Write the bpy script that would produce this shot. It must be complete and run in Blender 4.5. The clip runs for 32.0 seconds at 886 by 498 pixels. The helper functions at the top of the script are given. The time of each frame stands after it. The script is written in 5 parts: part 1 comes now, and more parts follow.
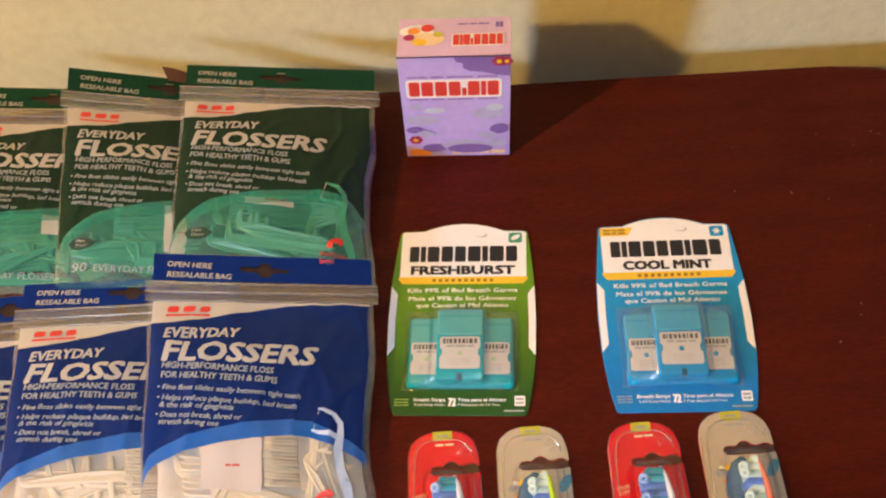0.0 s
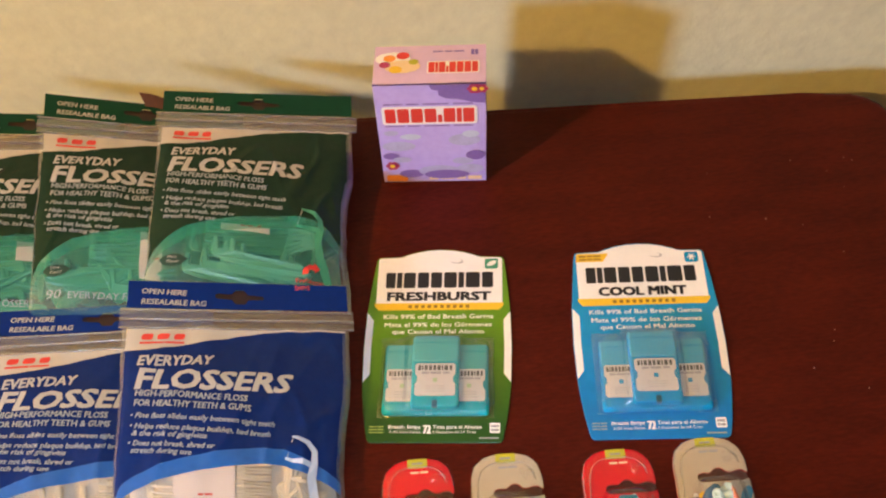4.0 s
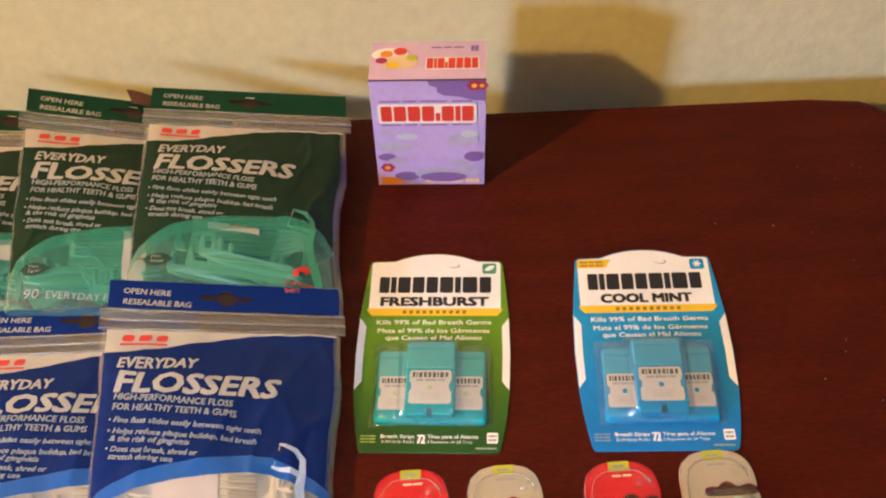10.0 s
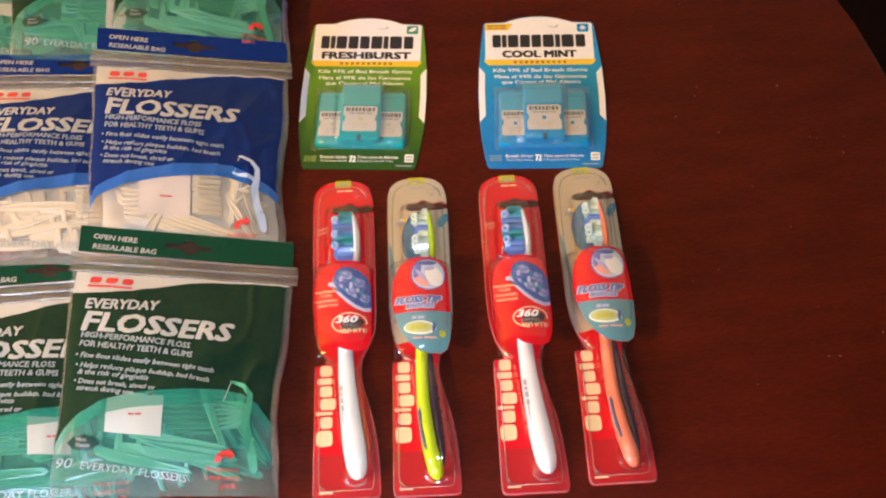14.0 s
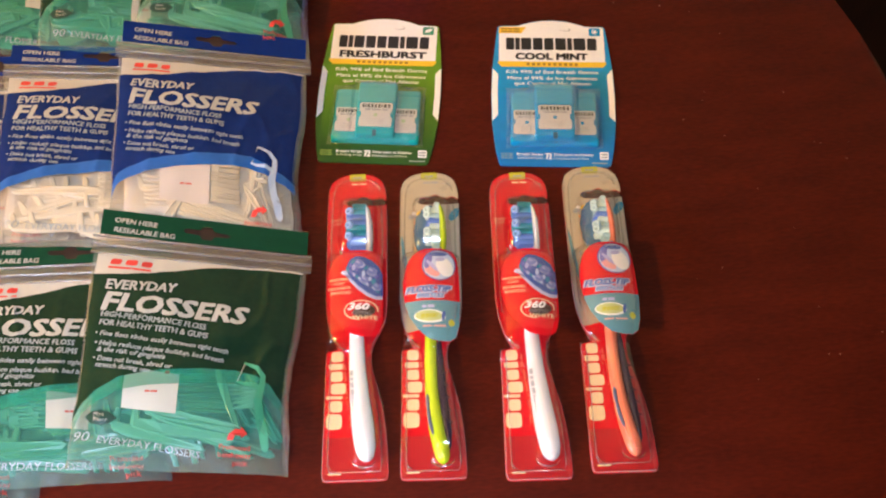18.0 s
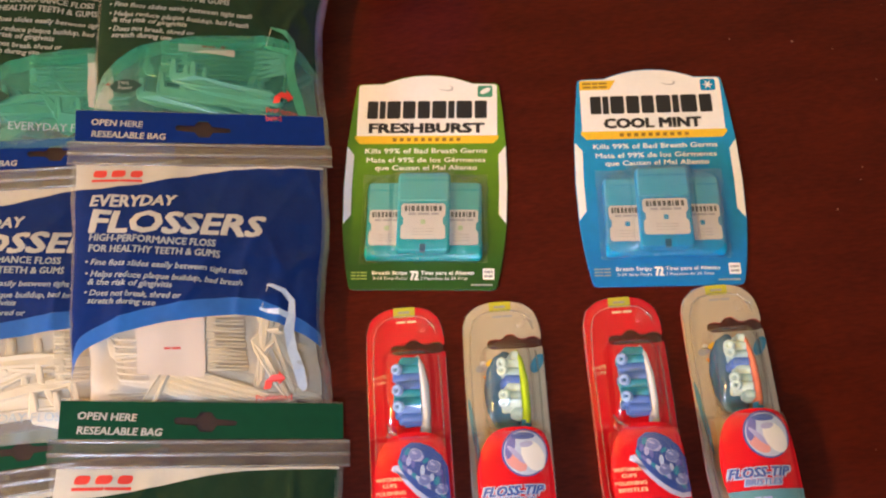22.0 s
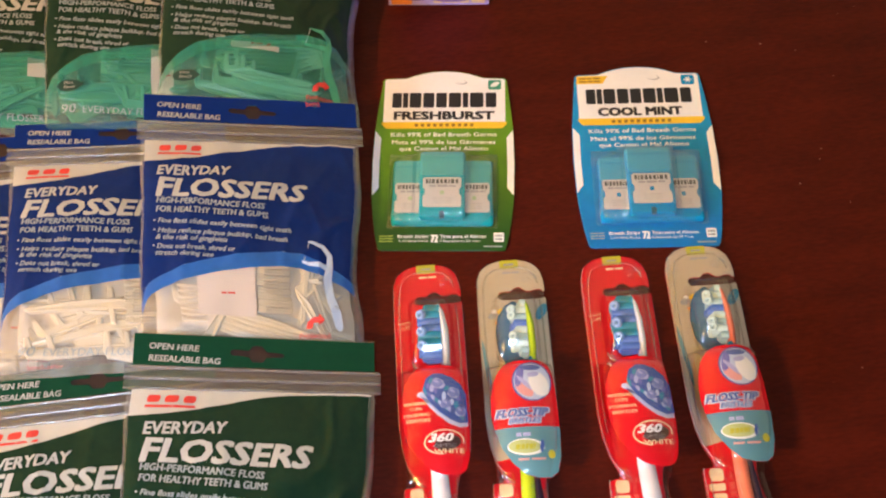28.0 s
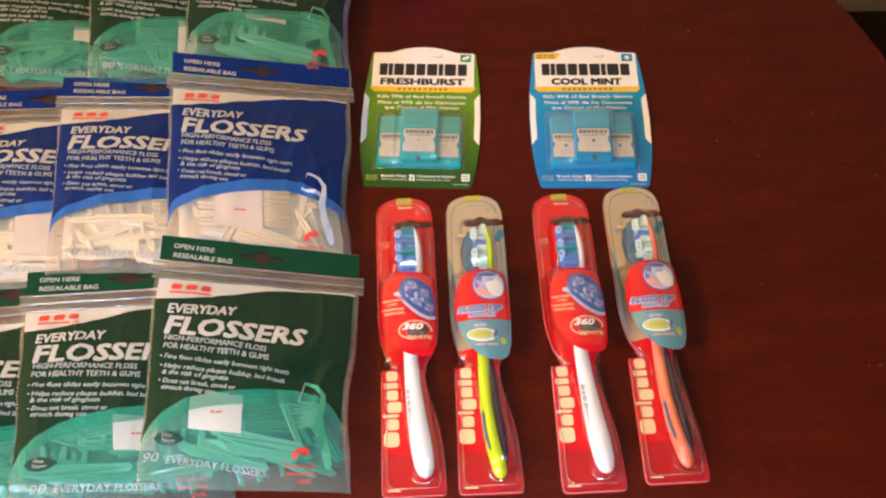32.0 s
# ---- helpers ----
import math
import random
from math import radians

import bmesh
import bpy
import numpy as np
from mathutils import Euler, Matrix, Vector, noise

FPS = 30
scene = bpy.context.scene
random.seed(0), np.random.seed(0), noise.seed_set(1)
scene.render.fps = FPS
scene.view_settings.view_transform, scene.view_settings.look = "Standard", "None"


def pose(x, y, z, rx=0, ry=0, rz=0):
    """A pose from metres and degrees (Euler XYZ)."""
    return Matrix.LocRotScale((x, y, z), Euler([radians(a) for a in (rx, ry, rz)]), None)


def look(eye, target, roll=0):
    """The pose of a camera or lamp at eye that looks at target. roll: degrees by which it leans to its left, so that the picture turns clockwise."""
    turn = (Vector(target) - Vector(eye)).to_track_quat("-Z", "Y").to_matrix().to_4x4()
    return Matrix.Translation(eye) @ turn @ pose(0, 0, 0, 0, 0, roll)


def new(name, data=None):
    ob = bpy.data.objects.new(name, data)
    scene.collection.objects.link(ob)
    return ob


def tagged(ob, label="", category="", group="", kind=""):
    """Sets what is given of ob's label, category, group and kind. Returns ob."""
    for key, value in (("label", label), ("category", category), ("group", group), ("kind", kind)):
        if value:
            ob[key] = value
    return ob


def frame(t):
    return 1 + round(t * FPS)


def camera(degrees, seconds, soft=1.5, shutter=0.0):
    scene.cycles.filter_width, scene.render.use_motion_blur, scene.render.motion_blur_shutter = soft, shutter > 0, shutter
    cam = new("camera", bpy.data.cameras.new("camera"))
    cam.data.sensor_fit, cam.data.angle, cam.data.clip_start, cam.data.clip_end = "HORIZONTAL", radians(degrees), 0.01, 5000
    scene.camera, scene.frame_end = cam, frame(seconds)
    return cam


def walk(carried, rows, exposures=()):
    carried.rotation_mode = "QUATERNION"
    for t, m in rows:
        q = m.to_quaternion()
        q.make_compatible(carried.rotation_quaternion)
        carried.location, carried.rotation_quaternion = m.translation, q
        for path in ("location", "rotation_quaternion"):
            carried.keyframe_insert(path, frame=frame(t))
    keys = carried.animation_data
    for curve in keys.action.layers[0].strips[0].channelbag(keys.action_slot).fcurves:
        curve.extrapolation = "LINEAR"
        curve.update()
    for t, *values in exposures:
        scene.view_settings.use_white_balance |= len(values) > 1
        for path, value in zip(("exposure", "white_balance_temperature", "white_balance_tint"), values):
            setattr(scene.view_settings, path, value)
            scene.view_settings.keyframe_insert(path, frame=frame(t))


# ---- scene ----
cam = camera(49.2, 32.0, soft=2.1, shutter=0.6)
PATH = [
    (0, (0.096, 0.049, 1.311), (0.064, 1.134, -0.369), -7.9),
    (0.5, (0.098, 0.053, 1.311), (0.078, 1.145, -0.364), -7.3),
    (1, (0.097, 0.053, 1.315), (0.08, 1.158, -0.353), -7.0),
    (1.5, (0.096, 0.052, 1.314), (0.096, 1.151, -0.356), -6.4),
    (2, (0.096, 0.05, 1.313), (0.102, 1.15, -0.357), -6.3),
    (2.5, (0.097, 0.052, 1.313), (0.1, 1.153, -0.357), -6.4),
    (3, (0.1, 0.055, 1.314), (0.101, 1.156, -0.356), -6.5),
    (3.5, (0.104, 0.054, 1.314), (0.098, 1.16, -0.352), -6.8),
    (5.5, (0.106, 0.051, 1.317), (0.114, 1.176, -0.336), -6.1),
    (6, (0.105, 0.052, 1.317), (0.118, 1.18, -0.335), -5.8),
    (6.5, (0.106, 0.056, 1.319), (0.123, 1.185, -0.332), -5.6),
    (7, (0.107, 0.056, 1.32), (0.123, 1.192, -0.327), -5.5),
    (7.5, (0.107, 0.056, 1.32), (0.123, 1.196, -0.323), -5.3),
    (8, (0.106, 0.059, 1.312), (0.119, 1.203, -0.328), -5.3),
    (8.5, (0.102, 0.059, 1.306), (0.116, 1.187, -0.345), -5.2),
    (9, (0.1, 0.045, 1.306), (0.123, 1.174, -0.345), -4.9),
    (9.5, (0.101, 0.048, 1.296), (0.124, 1.199, -0.339), -5.0),
    (10, (0.098, 0.053, 1.284), (0.124, 1.214, -0.344), -4.8),
    (10.5, (0.104, 0.049, 1.289), (0.128, 1.22, -0.332), -5.0),
    (11, (0.104, 0.038, 1.3), (0.131, 1.194, -0.332), -4.8),
    (11.5, (0.109, 0.023, 1.307), (0.143, 1.076, -0.393), -4.7),
    (12, (0.114, -0.004, 1.325), (0.161, 0.947, -0.434), -3.4),
    (12.5, (0.123, -0.03, 1.329), (0.178, 0.863, -0.459), -2.9),
    (13, (0.123, -0.056, 1.344), (0.174, 0.825, -0.451), -2.8),
    (13.5, (0.121, -0.083, 1.36), (0.175, 0.812, -0.427), -2.7),
    (14, (0.124, -0.097, 1.364), (0.174, 0.808, -0.418), -2.6),
    (14.5, (0.125, -0.106, 1.37), (0.167, 0.819, -0.403), -2.7),
    (16.5, (0.125, -0.119, 1.373), (0.165, 0.82, -0.393), -2.1),
    (17, (0.121, -0.121, 1.372), (0.165, 0.822, -0.391), -1.8),
    (17.5, (0.12, -0.119, 1.371), (0.167, 0.825, -0.392), -1.6),
    (18, (0.119, -0.121, 1.371), (0.159, 0.819, -0.394), -1.9),
    (18.5, (0.116, -0.123, 1.372), (0.157, 0.82, -0.391), -1.8),
    (19, (0.113, -0.125, 1.372), (0.153, 0.816, -0.393), -1.9),
    (19.5, (0.111, -0.128, 1.372), (0.154, 0.82, -0.389), -1.9),
    (20, (0.106, -0.085, 1.357), (0.137, 0.873, -0.398), -2.6),
    (20.5, (0.1, 0.008, 1.317), (0.127, 0.902, -0.472), -4.1),
    (21, (0.099, 0.072, 1.277), (0.102, 0.882, -0.551), -6.2),
    (21.5, (0.1, 0.091, 1.265), (0.107, 0.872, -0.577), -5.9),
    (22, (0.099, 0.092, 1.265), (0.099, 0.876, -0.575), -6.4),
    (22.5, (0.097, 0.088, 1.269), (0.105, 0.877, -0.568), -6.0),
    (23, (0.1, 0.082, 1.273), (0.103, 0.893, -0.555), -6.2),
    (23.5, (0.097, 0.072, 1.28), (0.099, 0.903, -0.539), -6.3),
    (24, (0.099, 0.059, 1.288), (0.104, 0.892, -0.53), -5.8),
    (24.5, (0.094, 0.035, 1.297), (0.114, 0.884, -0.513), -5.0),
    (25, (0.088, 0.022, 1.307), (0.137, 0.898, -0.49), -3.6),
    (25.5, (0.084, 0.002, 1.319), (0.137, 0.876, -0.48), -3.2),
    (27.5, (0.084, -0.013, 1.327), (0.112, 0.901, -0.451), -4.3),
    (28, (0.078, 0.011, 1.321), (0.103, 0.886, -0.477), -4.7),
    (28.5, (0.077, 0.022, 1.318), (0.111, 0.88, -0.489), -4.1),
    (29, (0.078, 0.028, 1.317), (0.121, 0.881, -0.491), -3.5),
    (29.5, (0.077, 0.016, 1.327), (0.121, 0.868, -0.482), -3.3),
    (30, (0.073, -0.018, 1.345), (0.129, 0.892, -0.435), -2.7),
    (30.5, (0.068, -0.055, 1.358), (0.135, 0.896, -0.4), -2.1),
    (31, (0.067, -0.088, 1.376), (0.142, 0.866, -0.38), -1.3),
    (31.5, (0.067, -0.113, 1.383), (0.135, 0.868, -0.359), -1.6),
    (32, (0.076, -0.129, 1.387), (0.141, 0.854, -0.354), -1.6),
]
walk(cam, [(t, look(eye, target, roll)) for t, eye, target, roll in PATH])

# ---- light ----
TOP = 0.75  # table top height
world = bpy.data.worlds.new("world")
scene.world = world
world.use_nodes = True
wn = world.node_tree
sky = wn.nodes.new("ShaderNodeTexSky")
sky.sky_type, sky.sun_disc, sky.sun_elevation, sky.sun_rotation = "NISHITA", False, radians(35), radians(250)
wn.links.new(sky.outputs[0], wn.nodes["Background"].inputs[0])
wn.nodes["Background"].inputs[1].default_value = 0.1


def light(name, kind, energy, color, m, **extra):
    data = bpy.data.lights.new(name, kind)
    data.energy, data.color = energy, color
    for key, value in extra.items():
        if key == "radius":
            data.shadow_soft_size = value
        if key == "size":
            data.shape, data.size, data.size_y = "RECTANGLE", value[0], value[1]
    ob = new(name, data)
    ob.matrix_world = m
    return ob


LAMP = (-1.448, -0.543, 2.198)
light("warm_bulb", "POINT", 166, (1.0, 0.555, 0.135), pose(*LAMP), radius=0.055)
# daylight outside an added, unseen west wall opening, whose jamb softly ends the beam
light("daylight_gap", "AREA", 230, (0.50, 0.63, 1.0), look((-3.2, -1.51, 1.98), (0.2, 0.53, 0.83)), size=(0.50, 0.42))
# added cool fill lamp over a made-up ceiling gap in front of the table
light("cool_fill", "AREA", 116, (0.54, 0.70, 0.98), look((0.10, -0.703, 2.90), (0.10, -0.403, 0.75)), size=(0.20, 0.30))

# ---- materials ----


def material(name, color, rough=0.5, metal=0.0, vary=0.12, scale=60.0, bump=0.0, bump_scale=400.0, coat=0.0, stretch=(1, 1, 1), second=None, spec=0.5):
    """Node material: base colour varied by two noises, with optional bump."""
    mat = bpy.data.materials.new(name)
    mat.use_nodes = True
    n, l = mat.node_tree.nodes, mat.node_tree.links
    b = n["Principled BSDF"]
    b.inputs["Roughness"].default_value, b.inputs["Metallic"].default_value = rough, metal
    b.inputs["Coat Weight"].default_value, b.inputs["Coat Roughness"].default_value = coat, 0.12
    b.inputs["Specular IOR Level"].default_value = spec
    tc = n.new("ShaderNodeTexCoord")
    mp = n.new("ShaderNodeMapping")
    mp.inputs["Scale"].default_value = stretch
    l.new(tc.outputs["Object"], mp.inputs[0])
    a, c = n.new("ShaderNodeTexNoise"), n.new("ShaderNodeTexNoise")
    a.inputs["Scale"].default_value, c.inputs["Scale"].default_value = scale, scale * 9
    a.inputs["Detail"].default_value, c.inputs["Detail"].default_value = 4, 3
    l.new(mp.outputs[0], a.inputs[0]), l.new(mp.outputs[0], c.inputs[0])
    add = n.new("ShaderNodeMath")
    add.operation = "ADD"
    l.new(a.outputs[0], add.inputs[0]), l.new(c.outputs[0], add.inputs[1])
    ramp = n.new("ShaderNodeMapRange")
    ramp.inputs["From Min"].default_value, ramp.inputs["From Max"].default_value = 0.65, 1.35
    l.new(add.outputs[0], ramp.inputs[0])
    mix = n.new("ShaderNodeMix")
    mix.data_type = "RGBA"
    dark = second or [v * (1 - vary) for v in color]
    bright = color if second else [min(1, v * (1 + vary)) for v in color]
    mix.inputs[6].default_value, mix.inputs[7].default_value = (*dark, 1), (*bright, 1)
    l.new(ramp.outputs[0], mix.inputs[0]), l.new(mix.outputs[2], b.inputs["Base Color"])
    if bump:
        d, bp = n.new("ShaderNodeTexNoise"), n.new("ShaderNodeBump")
        d.inputs["Scale"].default_value, d.inputs["Detail"].default_value = bump_scale, 5
        bp.inputs["Strength"].default_value, bp.inputs["Distance"].default_value = bump, 0.002
        l.new(mp.outputs[0], d.inputs[0]), l.new(d.outputs[0], bp.inputs["Height"]), l.new(bp.outputs[0], b.inputs["Normal"])
    return mat


def clear_film(name, tint=(1, 1, 1), gloss=0.10, rough=0.12, haze=0.0, haze_color=(0.8, 0.8, 0.8), bump=0.15, bump_scale=70, rise=10):
    """Clear plastic: transparent, with gloss and a little haze."""
    mat = bpy.data.materials.new(name)
    mat.use_nodes = True
    n, l = mat.node_tree.nodes, mat.node_tree.links
    n.remove(n["Principled BSDF"])
    out = n["Material Output"]
    tr, gl, df = n.new("ShaderNodeBsdfTransparent"), n.new("ShaderNodeBsdfGlossy"), n.new("ShaderNodeBsdfDiffuse")
    tr.inputs[0].default_value, df.inputs[0].default_value = (*tint, 1), (*haze_color, 1)
    gl.inputs["Roughness"].default_value = rough
    lw = n.new("ShaderNodeLayerWeight")
    lw.inputs[0].default_value = 0.25
    mr = n.new("ShaderNodeMapRange")
    mr.inputs["To Min"].default_value, mr.inputs["To Max"].default_value = gloss, min(1, gloss * rise)
    l.new(lw.outputs["Facing"], mr.inputs[0])
    m1, m2 = n.new("ShaderNodeMixShader"), n.new("ShaderNodeMixShader")
    m1.inputs[0].default_value = haze
    l.new(tr.outputs[0], m1.inputs[1]), l.new(df.outputs[0], m1.inputs[2])
    l.new(mr.outputs[0], m2.inputs[0]), l.new(m1.outputs[0], m2.inputs[1]), l.new(gl.outputs[0], m2.inputs[2])
    l.new(m2.outputs[0], out.inputs[0])
    if bump:
        tc, d, bp = n.new("ShaderNodeTexCoord"), n.new("ShaderNodeTexNoise"), n.new("ShaderNodeBump")
        d.inputs["Scale"].default_value = bump_scale
        bp.inputs["Strength"].default_value, bp.inputs["Distance"].default_value = bump, 0.004
        l.new(tc.outputs["Object"], d.inputs[0]), l.new(d.outputs[0], bp.inputs["Height"]), l.new(bp.outputs[0], gl.inputs["Normal"])
    return mat


M = {}
M["wood"] = material("red_mahogany", (0.087, 0.0096, 0.0041), 0.38, 0, 0.3, 16, 0.10, 300, 0.0, (1, 3.5, 3.5), (0.041, 0.0047, 0.0023), spec=0.10)
M["plaster"] = material("rough_plaster", (0.70, 0.71, 0.46), 0.85, 0, 0.08, 9, 0.55, 70)
# unseen side walls: colour made dark to hold down bounced light
M["shade_wall"] = material("dark_unseen_plaster", (0.20, 0.15, 0.10), 0.9, 0, 0.08, 5, 0.3, 80)
M["floor"] = material("brown_boards", (0.07, 0.032, 0.015), 0.5, 0, 0.3, 6, 0.1, 80, 0, (1, 8, 8))
M["dado"] = material("dark_brown_dado", (0.035, 0.017, 0.007), 0.6, 0, 0.3, 8, 0.1, 80, 0, (6, 1, 1))
# unseen ceiling, likewise darkened against bounced light
M["ceiling"] = material("dark_unseen_ceiling", (0.22, 0.19, 0.15), 0.9, 0, 0.04, 4)
M["white"] = material("white_print", (0.90, 0.89, 0.85), 0.35, 0, 0.03, 40)
M["black"] = material("black_print", (0.012, 0.012, 0.014), 0.4, 0, 0.1, 40)
M["ink"] = material("faded_black_print", (0.06, 0.06, 0.06), 0.45, 0, 0.1, 40)
M["grey"] = material("grey_print", (0.35, 0.35, 0.36), 0.4)
M["yellow"] = material("yellow_print", (0.85, 0.55, 0.03), 0.4, 0, 0.05)
M["ochre"] = material("ochre_print", (0.30, 0.16, 0.02), 0.4)
M["lime_tab"] = material("lime_print", (0.52, 0.50, 0.025), 0.4, 0, 0.05)
M["red"] = material("red_print", (0.70, 0.004, 0.014), 0.40, 0, 0.06, 30, spec=0.18)
M["red_deep"] = material("deep_red_card", (0.47, 0.006, 0.010), 0.38, 0, 0.06, 30)
M["cream"] = material("cream_print", (0.85, 0.66, 0.38), 0.4, 0, 0.03)
M["beige"] = material("beige_card", (0.52, 0.43, 0.29), 0.4, 0, 0.07, 30)
M["card_green"] = material("green_card", (0.060, 0.22, 0.012), 0.35, 0, 0.1, 14, second=(0.03, 0.13, 0.008))
M["card_blue"] = material("sky_blue_card", (0.008, 0.25, 0.50), 0.35, 0, 0.1, 14, second=(0.006, 0.19, 0.42))


def graded(mat, low, high, y0, y1):
    """A printed colour gradient up a card, in place of the plain base colour."""
    n, l = mat.node_tree.nodes, mat.node_tree.links
    tc, sep, mr, mix, tex = n.new("ShaderNodeTexCoord"), n.new("ShaderNodeSeparateXYZ"), n.new("ShaderNodeMapRange"), n.new("ShaderNodeMix"), n.new("ShaderNodeMix")
    mr.inputs["From Min"].default_value, mr.inputs["From Max"].default_value = y0, y1
    mix.data_type = "RGBA"
    mix.inputs[6].default_value, mix.inputs[7].default_value = (*low, 1), (*high, 1)
    l.new(tc.outputs["Object"], sep.inputs[0]), l.new(sep.outputs["Y"], mr.inputs[0]), l.new(mr.outputs[0], mix.inputs[0])
    tex.data_type, tex.blend_type = "RGBA", "MULTIPLY"
    noise_tex = n.new("ShaderNodeTexNoise")
    noise_tex.inputs["Scale"].default_value = 160
    spread = n.new("ShaderNodeMapRange")
    spread.inputs["To Min"].default_value, spread.inputs["To Max"].default_value = 0.85, 1.1
    l.new(tc.outputs["Object"], noise_tex.inputs[0]), l.new(noise_tex.outputs[0], spread.inputs[0])
    tex.inputs[0].default_value = 1.0
    l.new(mix.outputs[2], tex.inputs[6]), l.new(spread.outputs[0], tex.inputs[7])
    l.new(tex.outputs[2], n["Principled BSDF"].inputs["Base Color"])


graded(M["card_green"], (0.012, 0.075, 0.006), (0.120, 0.29, 0.008), 0.012, 0.085)
graded(M["card_blue"], (0.001, 0.19, 0.50), (0.003, 0.28, 0.58), 0.015, 0.085)
M["fine_lime"] = material("pale_lime_print", (0.30, 0.42, 0.10), 0.4)
M["label_grey"] = material("faint_grey_print", (0.47, 0.46, 0.44), 0.5)
M["icon_pale"] = material("pale_green_print", (0.42, 0.58, 0.32), 0.5)
# latch plastic darkened: its shadow is put into the colour
M["latch_shaded"] = material("shadowed_teal_plastic", (0.006, 0.09, 0.13), 0.35)
M["aqua"] = material("aqua_plastic", (0.005, 0.36, 0.40), 0.22, 0, 0.06, 40)
M["aqua_dark"] = material("pale_aqua_plastic", (0.045, 0.40, 0.39), 0.3, 0, 0.1, 40)
M["cyan"] = material("cyan_plastic", (0.004, 0.28, 0.56), 0.22, 0, 0.06, 40)
M["cyan_dark"] = material("pale_cyan_plastic", (0.018, 0.36, 0.56), 0.3, 0, 0.1, 40)
M["label"] = material("label_paper", (0.62, 0.60, 0.56), 0.5, 0, 0.04, 60)
M["teal_label"] = material("teal_label", (0.11, 0.29, 0.33), 0.35, 0, 0.05)
M["violet"] = material("violet_print", (0.16, 0.17, 0.50), 0.35, 0, 0.15, 120)
M["violet_light"] = material("pale_violet_print", (0.45, 0.46, 0.70), 0.35, 0, 0.15, 120)
M["bluegreen"] = material("blue_green_print", (0.03, 0.28, 0.40), 0.35, 0, 0.15, 120)
M["sky_print"] = material("pale_blue_print", (0.55, 0.64, 0.78), 0.35, 0, 0.08)
M["deep_blue_print"] = material("deep_blue_print", (0.04, 0.09, 0.35), 0.35, 0, 0.1)
M["pink"] = material("pink_print", (0.80, 0.36, 0.32), 0.35, 0, 0.06)
M["white_handle"] = material("white_plastic", (0.82, 0.80, 0.78), 0.22, 0, 0.02, 40, coat=0.3)
M["lime_pale"] = material("pale_lime_print", (0.52, 0.58, 0.22), 0.4, 0, 0.05)
M["brush_print"] = material("lavender_blue_print", (0.06, 0.10, 0.32), 0.35, 0, 0.3, 260)
M["plate_print"] = material("pale_blue_white_print", (0.52, 0.54, 0.70), 0.35, 0, 0.08)
M["cup_rim"] = material("pale_lavender_print", (0.20, 0.24, 0.52), 0.35)
M["badge_dark"] = material("dark_brown_print", (0.05, 0.012, 0.010), 0.4)
M["lime"] = material("lime_plastic", (0.55, 0.72, 0.02), 0.22, 0, 0.03, 40, coat=0.3)
M["coral"] = material("coral_plastic", (0.85, 0.22, 0.12), 0.22, 0, 0.03, 40, coat=0.3)
M["grip"] = material("dark_purple_rubber", (0.026, 0.011, 0.030), 0.4, 0, 0.2, 200, 0.2, 500)
M["grip_pad"] = material("grey_blue_rubber", (0.10, 0.13, 0.20), 0.5, 0, 0.2, 200)
M["bristle_teal"] = material("teal_bristles", (0.005, 0.21, 0.30), 0.5, 0, 0.25, 900, stretch=(0.1, 1, 1))
M["bristle_blue"] = material("blue_bristles", (0.06, 0.14, 0.40), 0.5, 0, 0.25, 900, stretch=(0.1, 1, 1))
M["bristle_pale"] = material("pale_bristles", (0.30, 0.44, 0.42), 0.5, 0, 0.2, 900, stretch=(0.1, 1, 1))
M["cup_blue"] = material("pale_blue_rubber", (0.26, 0.40, 0.66), 0.35, 0, 0.1, 300)
M["bristle_tip"] = material("pale_green_bristle_tips", (0.50, 0.64, 0.56), 0.5, 0, 0.1, 300)
M["pad_slate"] = material("slate_blue_plastic", (0.045, 0.13, 0.24), 0.2, 0, 0.15, 60, coat=0.3)
M["brush_blue"] = material("translucent_blue_plastic", (0.02, 0.26, 0.46), 0.2, 0, 0.1, 60, coat=0.3)
M["blister"] = clear_film("clear_blister", gloss=0.055, rough=0.13, haze=0.0, haze_color=(0.75, 0.72, 0.72), bump=0.10, bump_scale=60)
# clear plastics of the corner pieces added for glints
M["corner"] = clear_film("clear_glint_corner", gloss=0.11, rough=0.22, bump=0, rise=1.5)
M["fillet"] = clear_film("clear_glint_fillet", gloss=0.30, rough=0.10, bump=0)
M["flange"] = clear_film("clear_flange_edge", gloss=0.15, rough=0.2, haze=0.30, haze_color=(0.85, 0.75, 0.70), bump=0.1)
M["step"] = clear_film("clear_moulded_step", gloss=0.10, rough=0.15, haze=0.10, haze_color=(0.85, 0.75, 0.70), bump=0.1)
M["bubble"] = clear_film("clear_card_bubble", gloss=0.07, rough=0.13, haze=0.02, haze_color=(0.7, 0.72, 0.7), bump=0.15)
M["box_front"] = material("lilac_box", (0.47, 0.37, 0.80), 0.4, 0, 0.12, 22, second=(0.57, 0.49, 0.90))
M["box_dark"] = material("violet_box_side", (0.16, 0.09, 0.36), 0.4, 0, 0.1, 22)
M["box_top"] = material("pink_lilac_box_top", (0.68, 0.49, 0.70), 0.4, 0, 0.06, 22)
M["plum"] = material("plum_print", (0.22, 0.14, 0.44), 0.4, 0, 0.1, 60)
M["magenta"] = material("magenta_print", (0.42, 0.03, 0.12), 0.4, 0, 0.1, 60)
M["orange"] = material("orange_print", (0.85, 0.30, 0.04), 0.4, 0, 0.06, 60)
